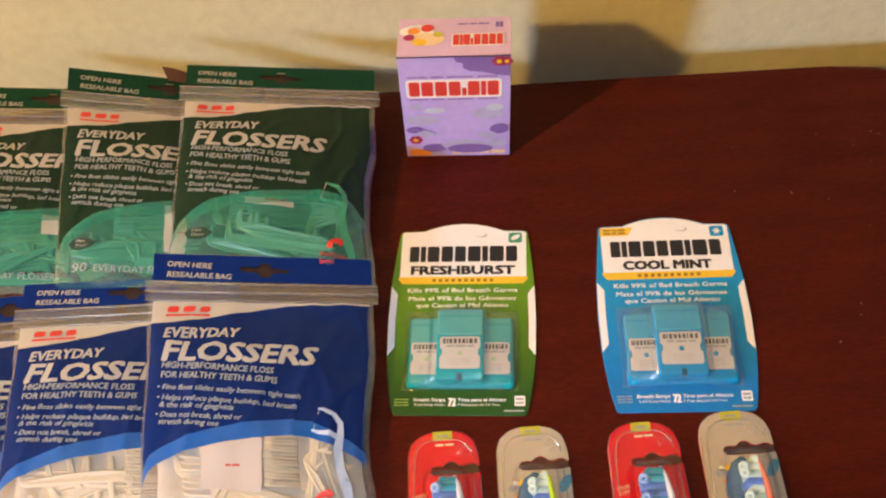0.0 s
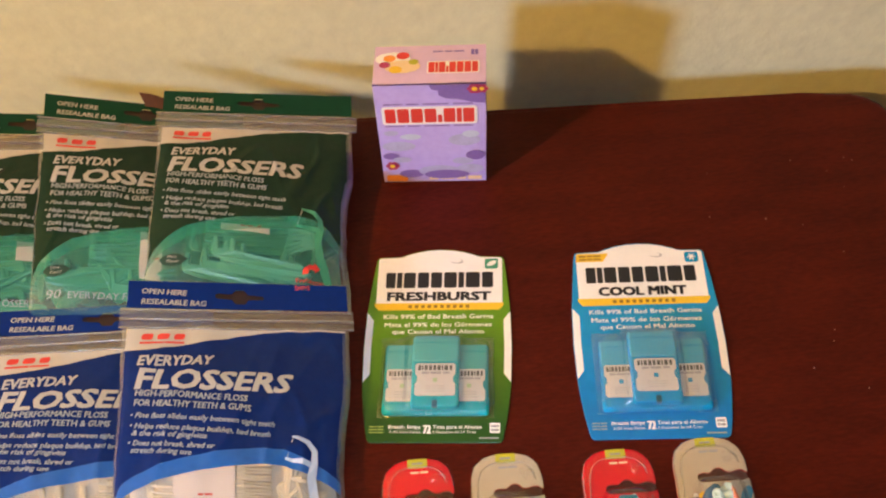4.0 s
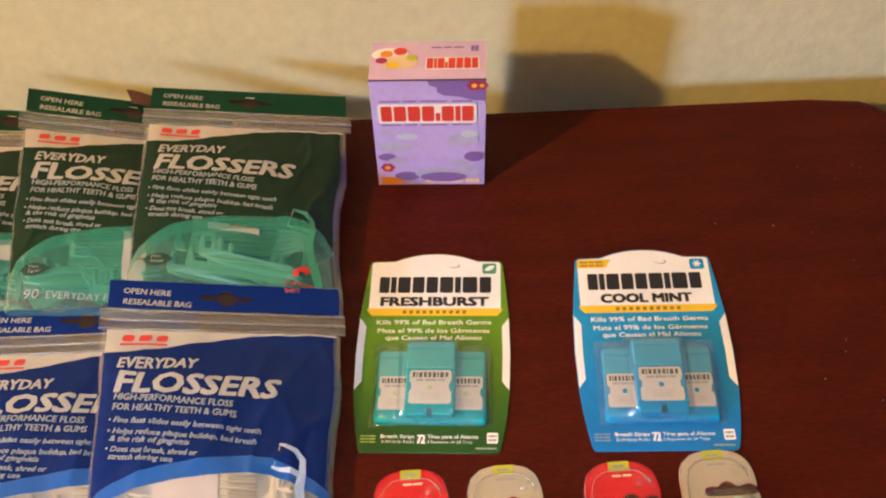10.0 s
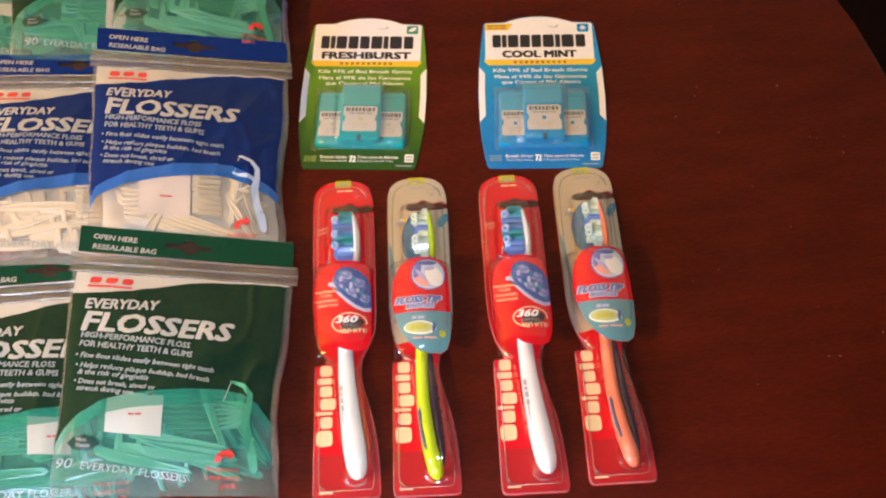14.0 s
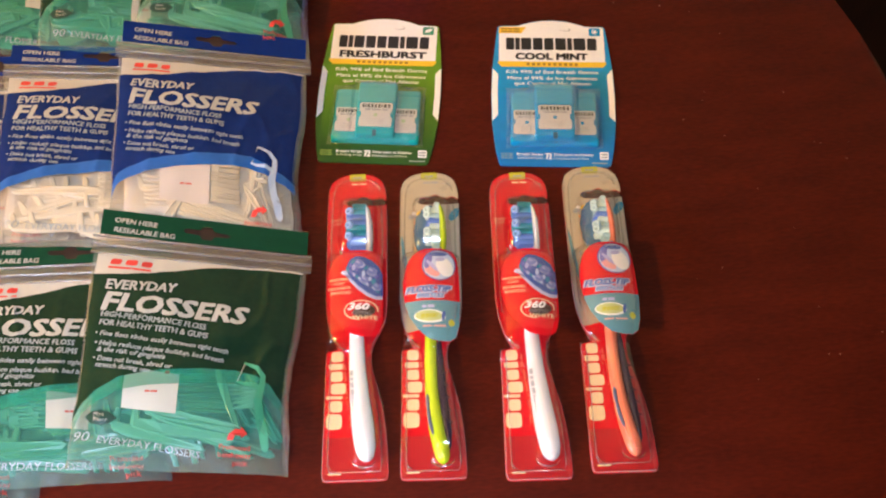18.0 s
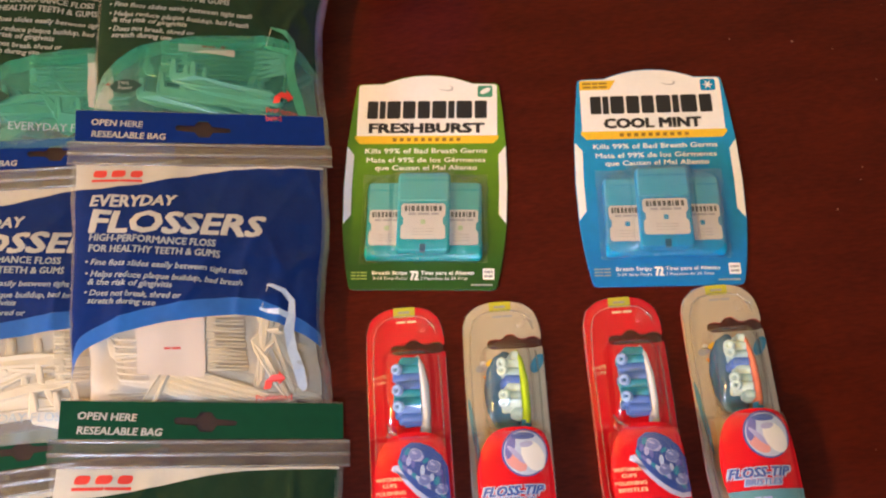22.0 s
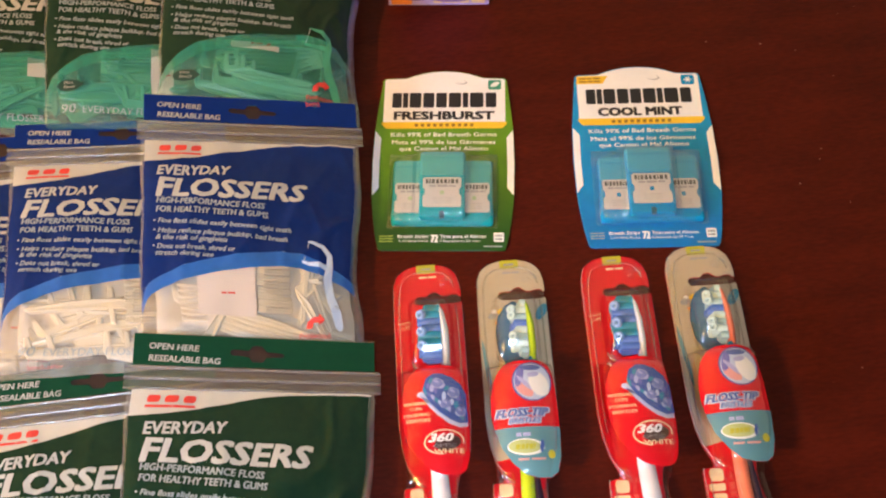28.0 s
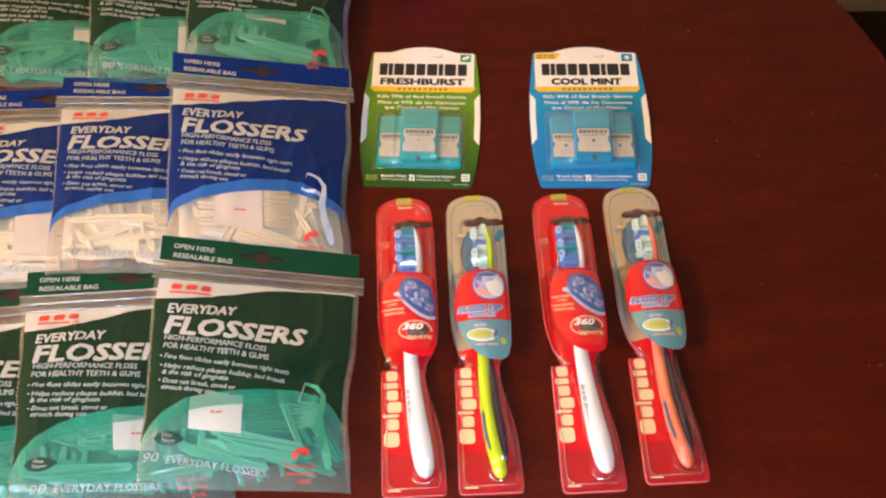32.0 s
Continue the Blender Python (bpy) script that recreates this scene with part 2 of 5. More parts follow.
M["bag_green"] = material("dark_green_print", (0.0105, 0.033, 0.0165), 0.26, 0, 0.1, 20, 0.55, 42, second=(0.0060, 0.024, 0.013), spec=0.24)
M["bag_blue"] = material("royal_blue_print", (0.0055, 0.023, 0.130), 0.25, 0, 0.1, 20, 0.55, 42, second=(0.004, 0.018, 0.108), spec=0.18)
M["bag_white"] = material("white_film_print", (0.54, 0.50, 0.42), 0.3, 0, 0.03, 40, 0.5, 42)
M["bag_band_green"] = clear_film("teal_band_print", gloss=0.03, rough=0.25, haze=0.58, haze_color=(0.024, 0.31, 0.21), bump=0.2)
M["bag_band_blue"] = material("bright_blue_band_print", (0.014, 0.11, 0.40), 0.28, 0, 0.1, 30, 0.2, 60)
M["header_green"] = material("green_header_film", (0.004, 0.050, 0.024), 0.36, 0, 0.1, 20, 0.3, 42, spec=0.15)
M["header_blue"] = material("blue_header_film", (0.002, 0.022, 0.165), 0.36, 0, 0.1, 20, 0.3, 42, spec=0.12)
M["film_green"] = clear_film("clear_bag_film", gloss=0.008, rough=0.32, haze=0.19, haze_color=(0.12, 0.40, 0.35), bump=0.2, rise=8)
M["film_blue"] = clear_film("clear_milky_film", gloss=0.010, rough=0.32, haze=0.20, haze_color=(0.56, 0.49, 0.40), bump=0.2, rise=8)
M["seal"] = clear_film("ribbed_seal_film", gloss=0.10, rough=0.2, haze=0.24, haze_color=(0.25, 0.20, 0.18), bump=0.2)
M["rib"] = clear_film("clear_seal_rib", gloss=0.12, rough=0.25, haze=0.30, haze_color=(0.38, 0.33, 0.31), bump=0.1)
M["weld"] = clear_film("welded_film_edge", gloss=0.06, rough=0.18, haze=0.09, haze_color=(0.55, 0.52, 0.48), bump=0.2)
M["pick_green"] = material("mint_green_plastic", (0.048, 0.29, 0.165), 0.3, 0, 0.1, 80)
M["pick_green_pale"] = material("pale_mint_plastic", (0.09, 0.37, 0.23), 0.3, 0, 0.1, 80)
# darker copy of the mint plastic: shade between picks put into the colour
M["pick_green_shade"] = material("shaded_mint_plastic", (0.020, 0.16, 0.085), 0.35, 0, 0.35, 60)
M["pick_white"] = material("ivory_plastic", (0.76, 0.67, 0.49), 0.3, 0, 0.05, 80)
# ivory copy for the heap, its shade put into the colour
M["pick_white_shade"] = material("shaded_ivory_plastic", (0.68, 0.59, 0.45), 0.4, 0, 0.15, 60)
M["paper"] = material("paper_slip", (0.68, 0.60, 0.54), 0.6, 0, 0.02, 60)
M["red_text"] = material("red_lettering", (0.70, 0.05, 0.035), 0.4, 0, 0.05)
M["text_white"] = material("white_lettering", (0.47, 0.46, 0.42), 0.35, 0, 0.04)
M["text_grey"] = material("pale_lettering", (0.32, 0.36, 0.36), 0.35, 0, 0.04)
M["header_back"] = material("dark_brown_film", (0.035, 0.014, 0.010), 0.5, 0, 0.2, 30)
M["dust"] = material("grey_dust", (0.22, 0.14, 0.10), 0.9)
M["torn"] = material("brown_torn_film", (0.085, 0.030, 0.018), 0.5, 0, 0.2, 30)
M["leaf_dark"] = material("dark_leaf_print", (0.010, 0.05, 0.035), 0.35, 0, 0.1)

# ---- mesh helpers ----


def mesh_of(name, verts, faces, mats, index=None, smooth=False):
    me = bpy.data.meshes.new(name)
    me.from_pydata([tuple(v) for v in verts], [], faces)
    for m in mats if isinstance(mats, (list, tuple)) else [mats]:
        me.materials.append(m)
    if index:
        me.polygons.foreach_set("material_index", index)
    if smooth:
        me.polygons.foreach_set("use_smooth", [True] * len(me.polygons))
    me.update()
    return me


def part(name, me, parent, label=""):
    ob = new(name, me)
    ob.parent = parent
    return tagged(ob, label) if label else ob


def thing(name, m, label, category, group="", kind=""):
    ob = new(name)
    ob.empty_display_size = 0.02
    ob.matrix_world = m
    return tagged(ob, label, category, group, kind)


def from_bm(name, bm, mat, smooth=False):
    me = bpy.data.meshes.new(name)
    bmesh.ops.recalc_face_normals(bm, faces=bm.faces)
    bm.to_mesh(me)
    bm.free()
    me.materials.append(mat)
    if smooth:
        me.polygons.foreach_set("use_smooth", [True] * len(me.polygons))
    return me


def box_mesh(name, lo, hi, mat, bevel=0.0, segs=2):
    bm = bmesh.new()
    bmesh.ops.create_cube(bm, size=1)
    for v in bm.verts:
        v.co = Vector([lo[i] + (v.co[i] + 0.5) * (hi[i] - lo[i]) for i in range(3)])
    if bevel:
        bmesh.ops.bevel(bm, geom=bm.edges[:], offset=bevel, segments=segs, affect="EDGES", profile=0.5)
    return from_bm(name, bm, mat, False)


def slab(name, outline, z0, z1, mat, bevel=0.0):
    """A flat plate with the given outline, from z0 to z1."""
    bm = bmesh.new()
    face = bm.faces.new([bm.verts.new((x, y, z0)) for x, y in outline])
    ext = bmesh.ops.extrude_face_region(bm, geom=[face])
    for v in ext["geom"]:
        if isinstance(v, bmesh.types.BMVert):
            v.co.z = z1
    if bevel:
        rim = [e for e in bm.edges if abs(e.verts[0].co.z - z1) < 1e-7 and abs(e.verts[1].co.z - z1) < 1e-7]
        bmesh.ops.bevel(bm, geom=rim, offset=bevel, segments=2, affect="EDGES", profile=0.5)
    return from_bm(name, bm, mat)


def rings(name, outline, surf, mat, n=5, smooth=True):
    """A sheet inside a star-shaped outline, laid on surf(x, y) -> point."""
    cx, cy = sum(p[0] for p in outline) / len(outline), sum(p[1] for p in outline) / len(outline)
    verts, faces, k = [surf(cx, cy)], [], len(outline)
    for r in range(1, n + 1):
        f = r / n
        verts += [surf(cx + (x - cx) * f, cy + (y - cy) * f) for x, y in outline]
    faces += [(0, 1 + i, 1 + (i + 1) % k) for i in range(k)]
    for r in range(1, n):
        a, b = 1 + (r - 1) * k, 1 + r * k
        faces += [(a + i, b + i, b + (i + 1) % k, a + (i + 1) % k) for i in range(k)]
    return mesh_of(name, verts, faces, mat, smooth=smooth)


def grid(name, nu, nv, fn, mat, smooth=True):
    verts = [fn(i / nu, j / nv) for j in range(nv + 1) for i in range(nu + 1)]
    faces = [(j * (nu + 1) + i, j * (nu + 1) + i + 1, (j + 1) * (nu + 1) + i + 1, (j + 1) * (nu + 1) + i) for j in range(nv) for i in range(nu)]
    return mesh_of(name, verts, faces, mat, smooth=smooth)


def rounded(points, r, n=4):
    """Outline with its corners rounded by r."""
    out, k = [], len(points)
    for i in range(k):
        p, a, b = Vector(points[i]), Vector(points[i - 1]), Vector(points[(i + 1) % k])
        da, db = (a - p), (b - p)
        ra, rb = min(r, da.length * 0.45), min(r, db.length * 0.45)
        s, e = p + da.normalized() * ra, p + db.normalized() * rb
        for j in range(n + 1):
            t = j / n
            q = s * (1 - t) ** 2 + p * 2 * t * (1 - t) + e * t * t
            out.append((q.x, q.y))
    return out


def ellipse(cx, cy, rx, ry, n=20, turn=0.0):
    c, s = math.cos(radians(turn)), math.sin(radians(turn))
    return [(cx + rx * math.cos(a) * c - ry * math.sin(a) * s, cy + rx * math.cos(a) * s + ry * math.sin(a) * c) for a in (2 * math.pi * i / n for i in range(n))]


def rect(x0, y0, x1, y1):
    return [(x0, y0), (x1, y0), (x1, y1), (x0, y1)]


FONT = {}


def glyphs(text, shear=0.0, fine=False):
    """Vertices and faces of a line of text, scaled to the box 0..1 by 0..1 (cap height)."""
    key = (text, shear, fine)
    if key not in FONT:
        cu = bpy.data.curves.new("text", "FONT")
        cu.body, cu.shear, cu.resolution_u, cu.size = text, shear, 2, 1
        ob = bpy.data.objects.new("text", cu)
        scene.collection.objects.link(ob)
        bpy.context.view_layer.update()
        me = bpy.data.meshes.new_from_object(ob.evaluated_get(bpy.context.evaluated_depsgraph_get()))
        v = [tuple(p.co) for p in me.vertices]
        f = [tuple(p.vertices) for p in me.polygons]
        bpy.data.objects.remove(ob)
        bpy.data.curves.remove(cu)
        bpy.data.meshes.remove(me)
        x0, x1 = min(p[0] for p in v), max(p[0] for p in v)
        if fine:  # smaller faces, to follow a swelling sheet
            bm = bmesh.new()
            spots = [bm.verts.new(p) for p in v]
            for face in f:
                bm.faces.new([spots[i] for i in face])
            for _ in range(3):
                bmesh.ops.triangulate(bm, faces=bm.faces[:])
                bmesh.ops.subdivide_edges(bm, edges=[e for e in bm.edges if e.calc_length() > 0.13], cuts=1)
            bm.verts.index_update()
            v, f = [tuple(p.co) for p in bm.verts], [tuple(q.index for q in face.verts) for face in bm.faces]
            bm.free()
        FONT[key] = [((p[0] - x0) / (x1 - x0), p[1] / 0.729) for p in v], f
    return FONT[key]


def lettering(name, text, x0, x1, y, height, surf, mat, parent, shear=0.0, bold=0.0, label="", slope=0.0):
    """A line of text from x0 to x1 with its base line at y, laid on surf."""
    v, f = glyphs(text, shear, height > 0.04)
    d, verts, faces = bold * height * 1.4, [], []
    moves = ((0, 0), (d, d * 0.6), (-d, -d * 0.6), (d, -d * 0.6), (-d, d * 0.6)) if bold > 0.02 else ((-d, 0), (d, 0)) if bold else ((0, 0),)
    for i, (dx, dy) in enumerate(moves):  # heavier strokes: copies a hair apart
        k = len(verts)
        spots = [surf(x0 + a * (x1 - x0) + dx, y + b * height + slope * a + dy) for a, b in v]
        verts += [(p[0], p[1], p[2] + i * 0.00002) for p in spots]
        faces += [tuple(q + k for q in face) for face in f]
    return part(name, mesh_of(name, verts, faces, mat), parent, label)


def blocks(name, widths, x0, x1, y, height, surf, mat, parent, slant=0.0, gap=0.16, heights=None, label=""):
    """A row of plain blocks in place of a mark, from x0 to x1."""
    total = sum(widths)
    verts, faces, x = [], [], x0
    single = "mark" in name and len(widths) > 1
    for i, w in enumerate(widths):
        step = (x1 - x0) * w / total
        a, b = x + step * gap / 2, x + step * (1 - gap / 2)
        hh = height * (heights[i] if heights else 1)
        k = len(verts)
        shape = rect(a, y, b, y + hh)
        if single:
            shape = rounded(shape, min(b - a, hh) * 0.14, 2)
        verts += [surf(p + slant * (q - y), q) for p, q in shape]
        faces.append(tuple(range(k, len(verts))))
        x += step
        if single:
            part(name, mesh_of(name, verts, faces, mat), parent, label)
            verts, faces = [], []
    if single:
        return None
    return part(name, mesh_of(name, verts, faces, mat), parent, label)


def sweep(name, path, mat, seg=10, smooth=True, square=1.0):
    """A tube along path: rows of (x, y, z, half width, half height)."""
    verts, faces, k = [], [], len(path)
    for i, (x, y, z, rw, rh) in enumerate(path):
        a, b = path[max(0, i - 1)], path[min(k - 1, i + 1)]
        d = Vector((b[0] - a[0], b[1] - a[1], 0))
        d = d.normalized() if d.length > 1e-9 else Vector((0, 1, 0))
        side = Vector((d.y, -d.x, 0))
        for j in range(seg):
            t = 2 * math.pi * j / seg
            c, s = math.cos(t), math.sin(t)
            c, s = math.copysign(abs(c) ** square, c), math.copysign(abs(s) ** square, s)
            verts.append((x + side.x * rw * c, y + side.y * rw * c, z + rh * s))
    for i in range(k - 1):
        faces += [(i * seg + j, i * seg + (j + 1) % seg, (i + 1) * seg + (j + 1) % seg, (i + 1) * seg + j) for j in range(seg)]
    faces += [tuple(range(seg)), tuple(range((k - 1) * seg, k * seg))]
    me = mesh_of(name, verts, faces, mat, smooth=smooth)
    return me


# ---- room ----
TURN = -4.55  # the wall and the table lie turned a little
ROOM = pose(0.2813, 0.5876, 0, 0, 0, TURN)  # the wall stands a hand behind the table


def structure(name, lo, hi, mat, label, category):
    ob = new(name, box_mesh(name, lo, hi, M[mat]))
    ob.matrix_world = ROOM
    return tagged(ob, label, category, kind="structure")


structure("floor", (-2.6, -2.60, -0.1), (2.2, 0.0, 0.0), "floor", "brown wooden board floor in shade", "floor")
structure("wall_east", (2.2, -2.72, 0.0), (2.32, 0.12, 2.5), "shade_wall", "plain unseen wall, made dark to cut bounced light", "wall")


def pierced_wall(name, blocks_of, label, mat="plaster", category="wall"):
    """A wall of plaster with one opening through it."""
    bm = bmesh.new()
    for lo, hi in blocks_of:
        cube = bmesh.ops.create_cube(bm, size=1)
        for v in cube["verts"]:
            v.co = Vector([lo[i] + (v.co[i] + 0.5) * (hi[i] - lo[i]) for i in range(3)])
    ob = new(name, from_bm(name, bm, M[mat]))
    ob.matrix_world = ROOM
    tagged(ob, label, category, kind="structure")


JAMB = -1.840  # side of the added opening nearer the table, set to trim the beam
pierced_wall("wall_west", [((-2.72, -2.72, 0.0), (-2.6, -2.42, 2.5)), ((-2.72, JAMB, 0.0), (-2.6, 0.12, 2.5)), ((-2.72, -2.42, 0.0), (-2.6, JAMB, 1.35)), ((-2.72, -2.42, 2.10), (-2.6, JAMB, 2.5))], "unseen dark wall with an added opening that trims the daylight", "shade_wall")
structure("wall_north", (-2.6, 0.0, 0.0), (2.2, 0.12, 2.5), "plaster", "rough cream plaster wall behind the table", "wall")
FILL_GAP = (-0.239, -0.072, -1.742, -1.046)  # sides of the made-up ceiling gap, set to shape the fill's falloff
pierced_wall("ceiling", [((-2.6, -2.60, 2.30), (FILL_GAP[0], 0.0, 2.40)), ((FILL_GAP[1], -2.60, 2.30), (2.2, 0.0, 2.40)), ((FILL_GAP[0], -2.60, 2.30), (FILL_GAP[1], FILL_GAP[2], 2.40)), ((FILL_GAP[0], FILL_GAP[3], 2.30), (FILL_GAP[1], 0.0, 2.40))], "unseen dark ceiling with an added gap for the fill light", "ceiling", "ceiling")
structure("wall_south", (-2.6, -2.72, 0.0), (2.2, -2.60, 2.30), "shade_wall", "plain unseen wall, made dark to cut bounced light", "wall")

structure("wainscot", (-2.6, -0.012, 0.0), (2.2, 0.0, 0.60), "dado", "dark brown wooden dado below the plaster", "wainscot")
# ---- table ----


def table():
    """Dark red table with a bowed end, against the wall."""
    top = thing("table", pose(0, 0, 0), "dark red mahogany table with bowed end against the wall", "table")
    right = [(0.388, 0.5355), (0.410, 0.5337), (0.425, 0.531), (0.4345, 0.526), (0.4425, 0.518), (0.449, 0.505), (0.460, 0.472), (0.470, 0.438), (0.479, 0.410), (0.487, 0.383), (0.494, 0.357), (0.500, 0.320), (0.502, 0.27), (0.499, 0.21), (0.490, 0.14), (0.472, 0.07), (0.445, 0.01), (0.41, -0.028)]
    left = [(-0.743 - (x - 0.388), y + 0.0895) for x, y in reversed(right)]
    part("tabletop", slab("tabletop", right + left, TOP - 0.025, TOP, M["wood"], 0.004), top)
    inner = [(-0.70, 0.10), (0.38, 0.02), (0.40, 0.49), (-0.70, 0.58)]
    part("apron", slab("apron", inner, TOP - 0.11, TOP - 0.025, M["wood"]), top)
    for x, y in [(-0.68, 0.13), (0.35, 0.05), (0.36, 0.46), (-0.68, 0.55)]:
        part("leg", box_mesh("leg", (x - 0.025, y - 0.025, 0), (x + 0.025, y + 0.025, TOP - 0.11), M["wood"], 0.004), top)
    return top


table()


def specks():
    """A few crumbs of dust on the bare end of the table."""
    rnd = random.Random(3)
    verts, faces = [], []
    for x, y in [(0.330, 0.425), (0.357, 0.291), (0.413, 0.048), (0.300, 0.470)] + [(rnd.uniform(0.29, 0.45), rnd.uniform(0.08, 0.50)) for _ in range(26)]:
        r, k = rnd.uniform(0.0003, 0.0008), len(verts)
        verts += [(x + r * rnd.uniform(0.6, 1.3) * math.cos(a), y + r * rnd.uniform(0.6, 1.3) * math.sin(a), TOP + 0.0002) for a in (0, 1.2, 2.4, 3.6, 4.9)] + [(x, y, TOP + 0.0006)]
        faces += [(k + i, k + (i + 1) % 5, k + 5) for i in range(5)]
    tagged(new("dust", mesh_of("dust", verts, faces, M["dust"])), "pale specks of dust on the table", "dust", kind="stuff")


specks()


# ---- carded packs of breath strips ----


def strip_card(m, label, base, tub, tub_dark, words, word_x, icon, coupon):
    card = thing("strip_card", m, label, "blister pack", "breath strip cards")
    half = [(0.0395, 0.0), (0.0415, 0.0006), (0.0426, 0.0026), (0.0446, 0.012), (0.0466, 0.026), (0.0480, 0.040), (0.0488, 0.066), (0.0481, 0.092), (0.0460, 0.116), (0.0440, 0.1345), (0.0432, 0.1362), (0.0415, 0.1368)]
    tab = [(0.0275, 0.1372), (0.0225, 0.1392), (0.0160, 0.1413), (0.0085, 0.1428), (0.0, 0.1433)]
    outline = half + tab
    outline = outline + [(-x, y) for x, y in reversed(outline[:-1])]
    backing = part("backing_card", slab("backing_card", outline, 0.0002, 0.0014, M[base], 0.0003), card)

    def at(h):
        return lambda x, y: (x, y, 0.0014 + h)

    top = [(0.0428, 0.1346), (0.0422, 0.1356), (0.0410, 0.1361), (0.0275, 0.1365), (0.0225, 0.1385), (0.0160, 0.1406), (0.0085, 0.1421)]
    panel = [(-0.0428, 0.0995), (0.0428, 0.0995)] + top + [(0.0, 0.1426)] + [(-x, y) for x, y in reversed(top)]
    part("header_panel", slab("header_panel", panel, 0.0014, 0.00155, M["white"]), backing)
    bar = [(-0.0405, 0.0943), (0.0405, 0.0943), (0.0436, 0.0978), (0.0436, 0.0998), (-0.0436, 0.0998), (-0.0436, 0.0978)]
    part("yellow_bar", rings("yellow_bar", bar, at(0.0002), M["yellow"], 2, False), backing)
    for s in (1, -1):
        strip = [(s * x, y) for x, y in [(0.0478, 0.0410), (0.0485, 0.066), (0.0479, 0.0925), (0.0466, 0.0912), (0.0434, 0.0866), (0.0438, 0.066), (0.0434, 0.0470)]]
        part("white_edge", rings("white_edge", strip if s > 0 else strip[::-1], at(0.0001), M["white"], 2, False), backing)
    blocks("mark", [0.72, 0.40, 0.90, 0.85, 0.82, 0.95, 0.42, 1.05, 0.82], -0.0375, 0.0372, 0.1118, 0.0124, at(0.0003), M["black"], backing, gap=0.15)
    lettering("lettering", words, *word_x, 0.1020, 0.0066, at(0.0003), M["black"], backing, bold=0.06)
    blocks("small_mark", [1] * 10, -0.0215, 0.0215, 0.0958, 0.0024, at(0.0004), M["ochre"], backing, gap=0.45)
    lettering("lettering", "Kills 99% of Bad Breath Germs", -0.0368, 0.0366, 0.0878, 0.0034, at(0.0002), M["white"], backing, bold=0.022)
    lettering("lettering", "Mata el 99% de los Gérmenes", -0.0358, 0.0356, 0.0816, 0.0034, at(0.0002), M["white"], backing, bold=0.022)
    lettering("lettering", "que Causan el Mal Aliento", -0.0304, 0.0306, 0.0764, 0.0034, at(0.0002), M["white"], backing, bold=0.022)
    lettering("lettering", "72", -0.0070, -0.0026, 0.0060, 0.0056, at(0.0002), M["white"], backing, bold=0.05)
    lettering("lettering", "Breath Strips", -0.0290, -0.0090, 0.0092, 0.0024, at(0.0002), M["white"], backing, bold=0.022)
    lettering("lettering", "3-24 Strip Packs", -0.0285, -0.0090, 0.0061, 0.0019, at(0.0002), M["white"], backing)
    lettering("lettering", "Tiras para el Aliento", -0.0012, 0.0292, 0.0092, 0.0024, at(0.0002), M["white"], backing, bold=0.022)
    lettering("lettering", "3 Paquetes de 24 Tiras", -0.0012, 0.0255, 0.0061, 0.0019, at(0.0002), M["white"], backing)
    for i in range(3):
        blocks("fine_print", [3, 2, 4], -0.0415, -0.0318, 0.0062 + i * 0.0019, 0.0009, at(0.0002), M["fine_lime" if not coupon else "text_grey"], backing)
    part("white_square", rings("white_square", rounded(rect(0.0342, 0.0062, 0.0408, 0.0130), 0.0008), at(0.0002), M["white"], 2, False), backing)
    blocks("fine_print", [2, 1, 3], 0.0350, 0.0400, 0.0074, 0.0016, at(0.0003), M["grey"], backing)
    blocks("fine_print", [1, 2, 1], 0.0350, 0.0400, 0.0100, 0.0016, at(0.0003), M["grey"], backing)
    blocks("fine_print", [1, 1], 0.0275, 0.0400, 0.0024, 0.0011, at(0.0002), M["text_grey"], backing, gap=0.05)
    if coupon:
        part("coupon_flash", rings("coupon_flash", [(-0.0432, 0.1290), (-0.0245, 0.1290), (-0.0205, 0.1356), (-0.0425, 0.1356)], at(0.0002), M["yellow"], 2, False), backing)
        for i in range(2):
            blocks("fine_print", [3, 2, 3], -0.0412, -0.0255, 0.1303 + i * 0.0025, 0.0013, at(0.0003), M["ochre"], backing)
    part("icon", rings("icon", rounded(rect(0.0308, 0.1268, 0.0400, 0.1350), 0.0016), at(0.0002), M[icon], 2, False), backing)
    if coupon:
        for turn in (0, 60, 120):
            part("snowflake_arm", rings("snowflake_arm", ellipse(0.0354, 0.1309, 0.0032, 0.0006, 8, turn), at(0.0003 + turn * 1e-6), M["white"], 2, False), backing)
    else:
        part("leaf", rings("leaf", ellipse(0.0356, 0.1312, 0.0036, 0.0017, 12, 30), at(0.0003), M["white"], 2, False), backing)
    # hanging slot, cut but not pushed out
    part("hang_slot", rings("hang_slot", ellipse(0.0112, 0.1335, 0.0046, 0.0021, 18, -8), at(0.0003), M["grey"], 2, False), backing)
    part("slot_flap", rings("slot_flap", ellipse(0.0106, 0.1338, 0.0044, 0.0019, 18, -8), at(0.0004), M["white"], 2, False), backing)
    # three flip-top packs under the bubble, on a shallow tray
    part("tray", slab("tray", rounded(rect(-0.0340, 0.0176, 0.0340, 0.0300), 0.003), 0.0014, 0.0052, M[tub], 0.0010), card)
    for x, y0, y1, z0, z1 in [(-0.0213, 0.0182, 0.0660, 0.0020, 0.0062), (0.0213, 0.0182, 0.0660, 0.0020, 0.0062), (0.0, 0.0200, 0.0702, 0.0056, 0.0108)]:
        w = 0.0122 if abs(x) > 0.01 else 0.0152
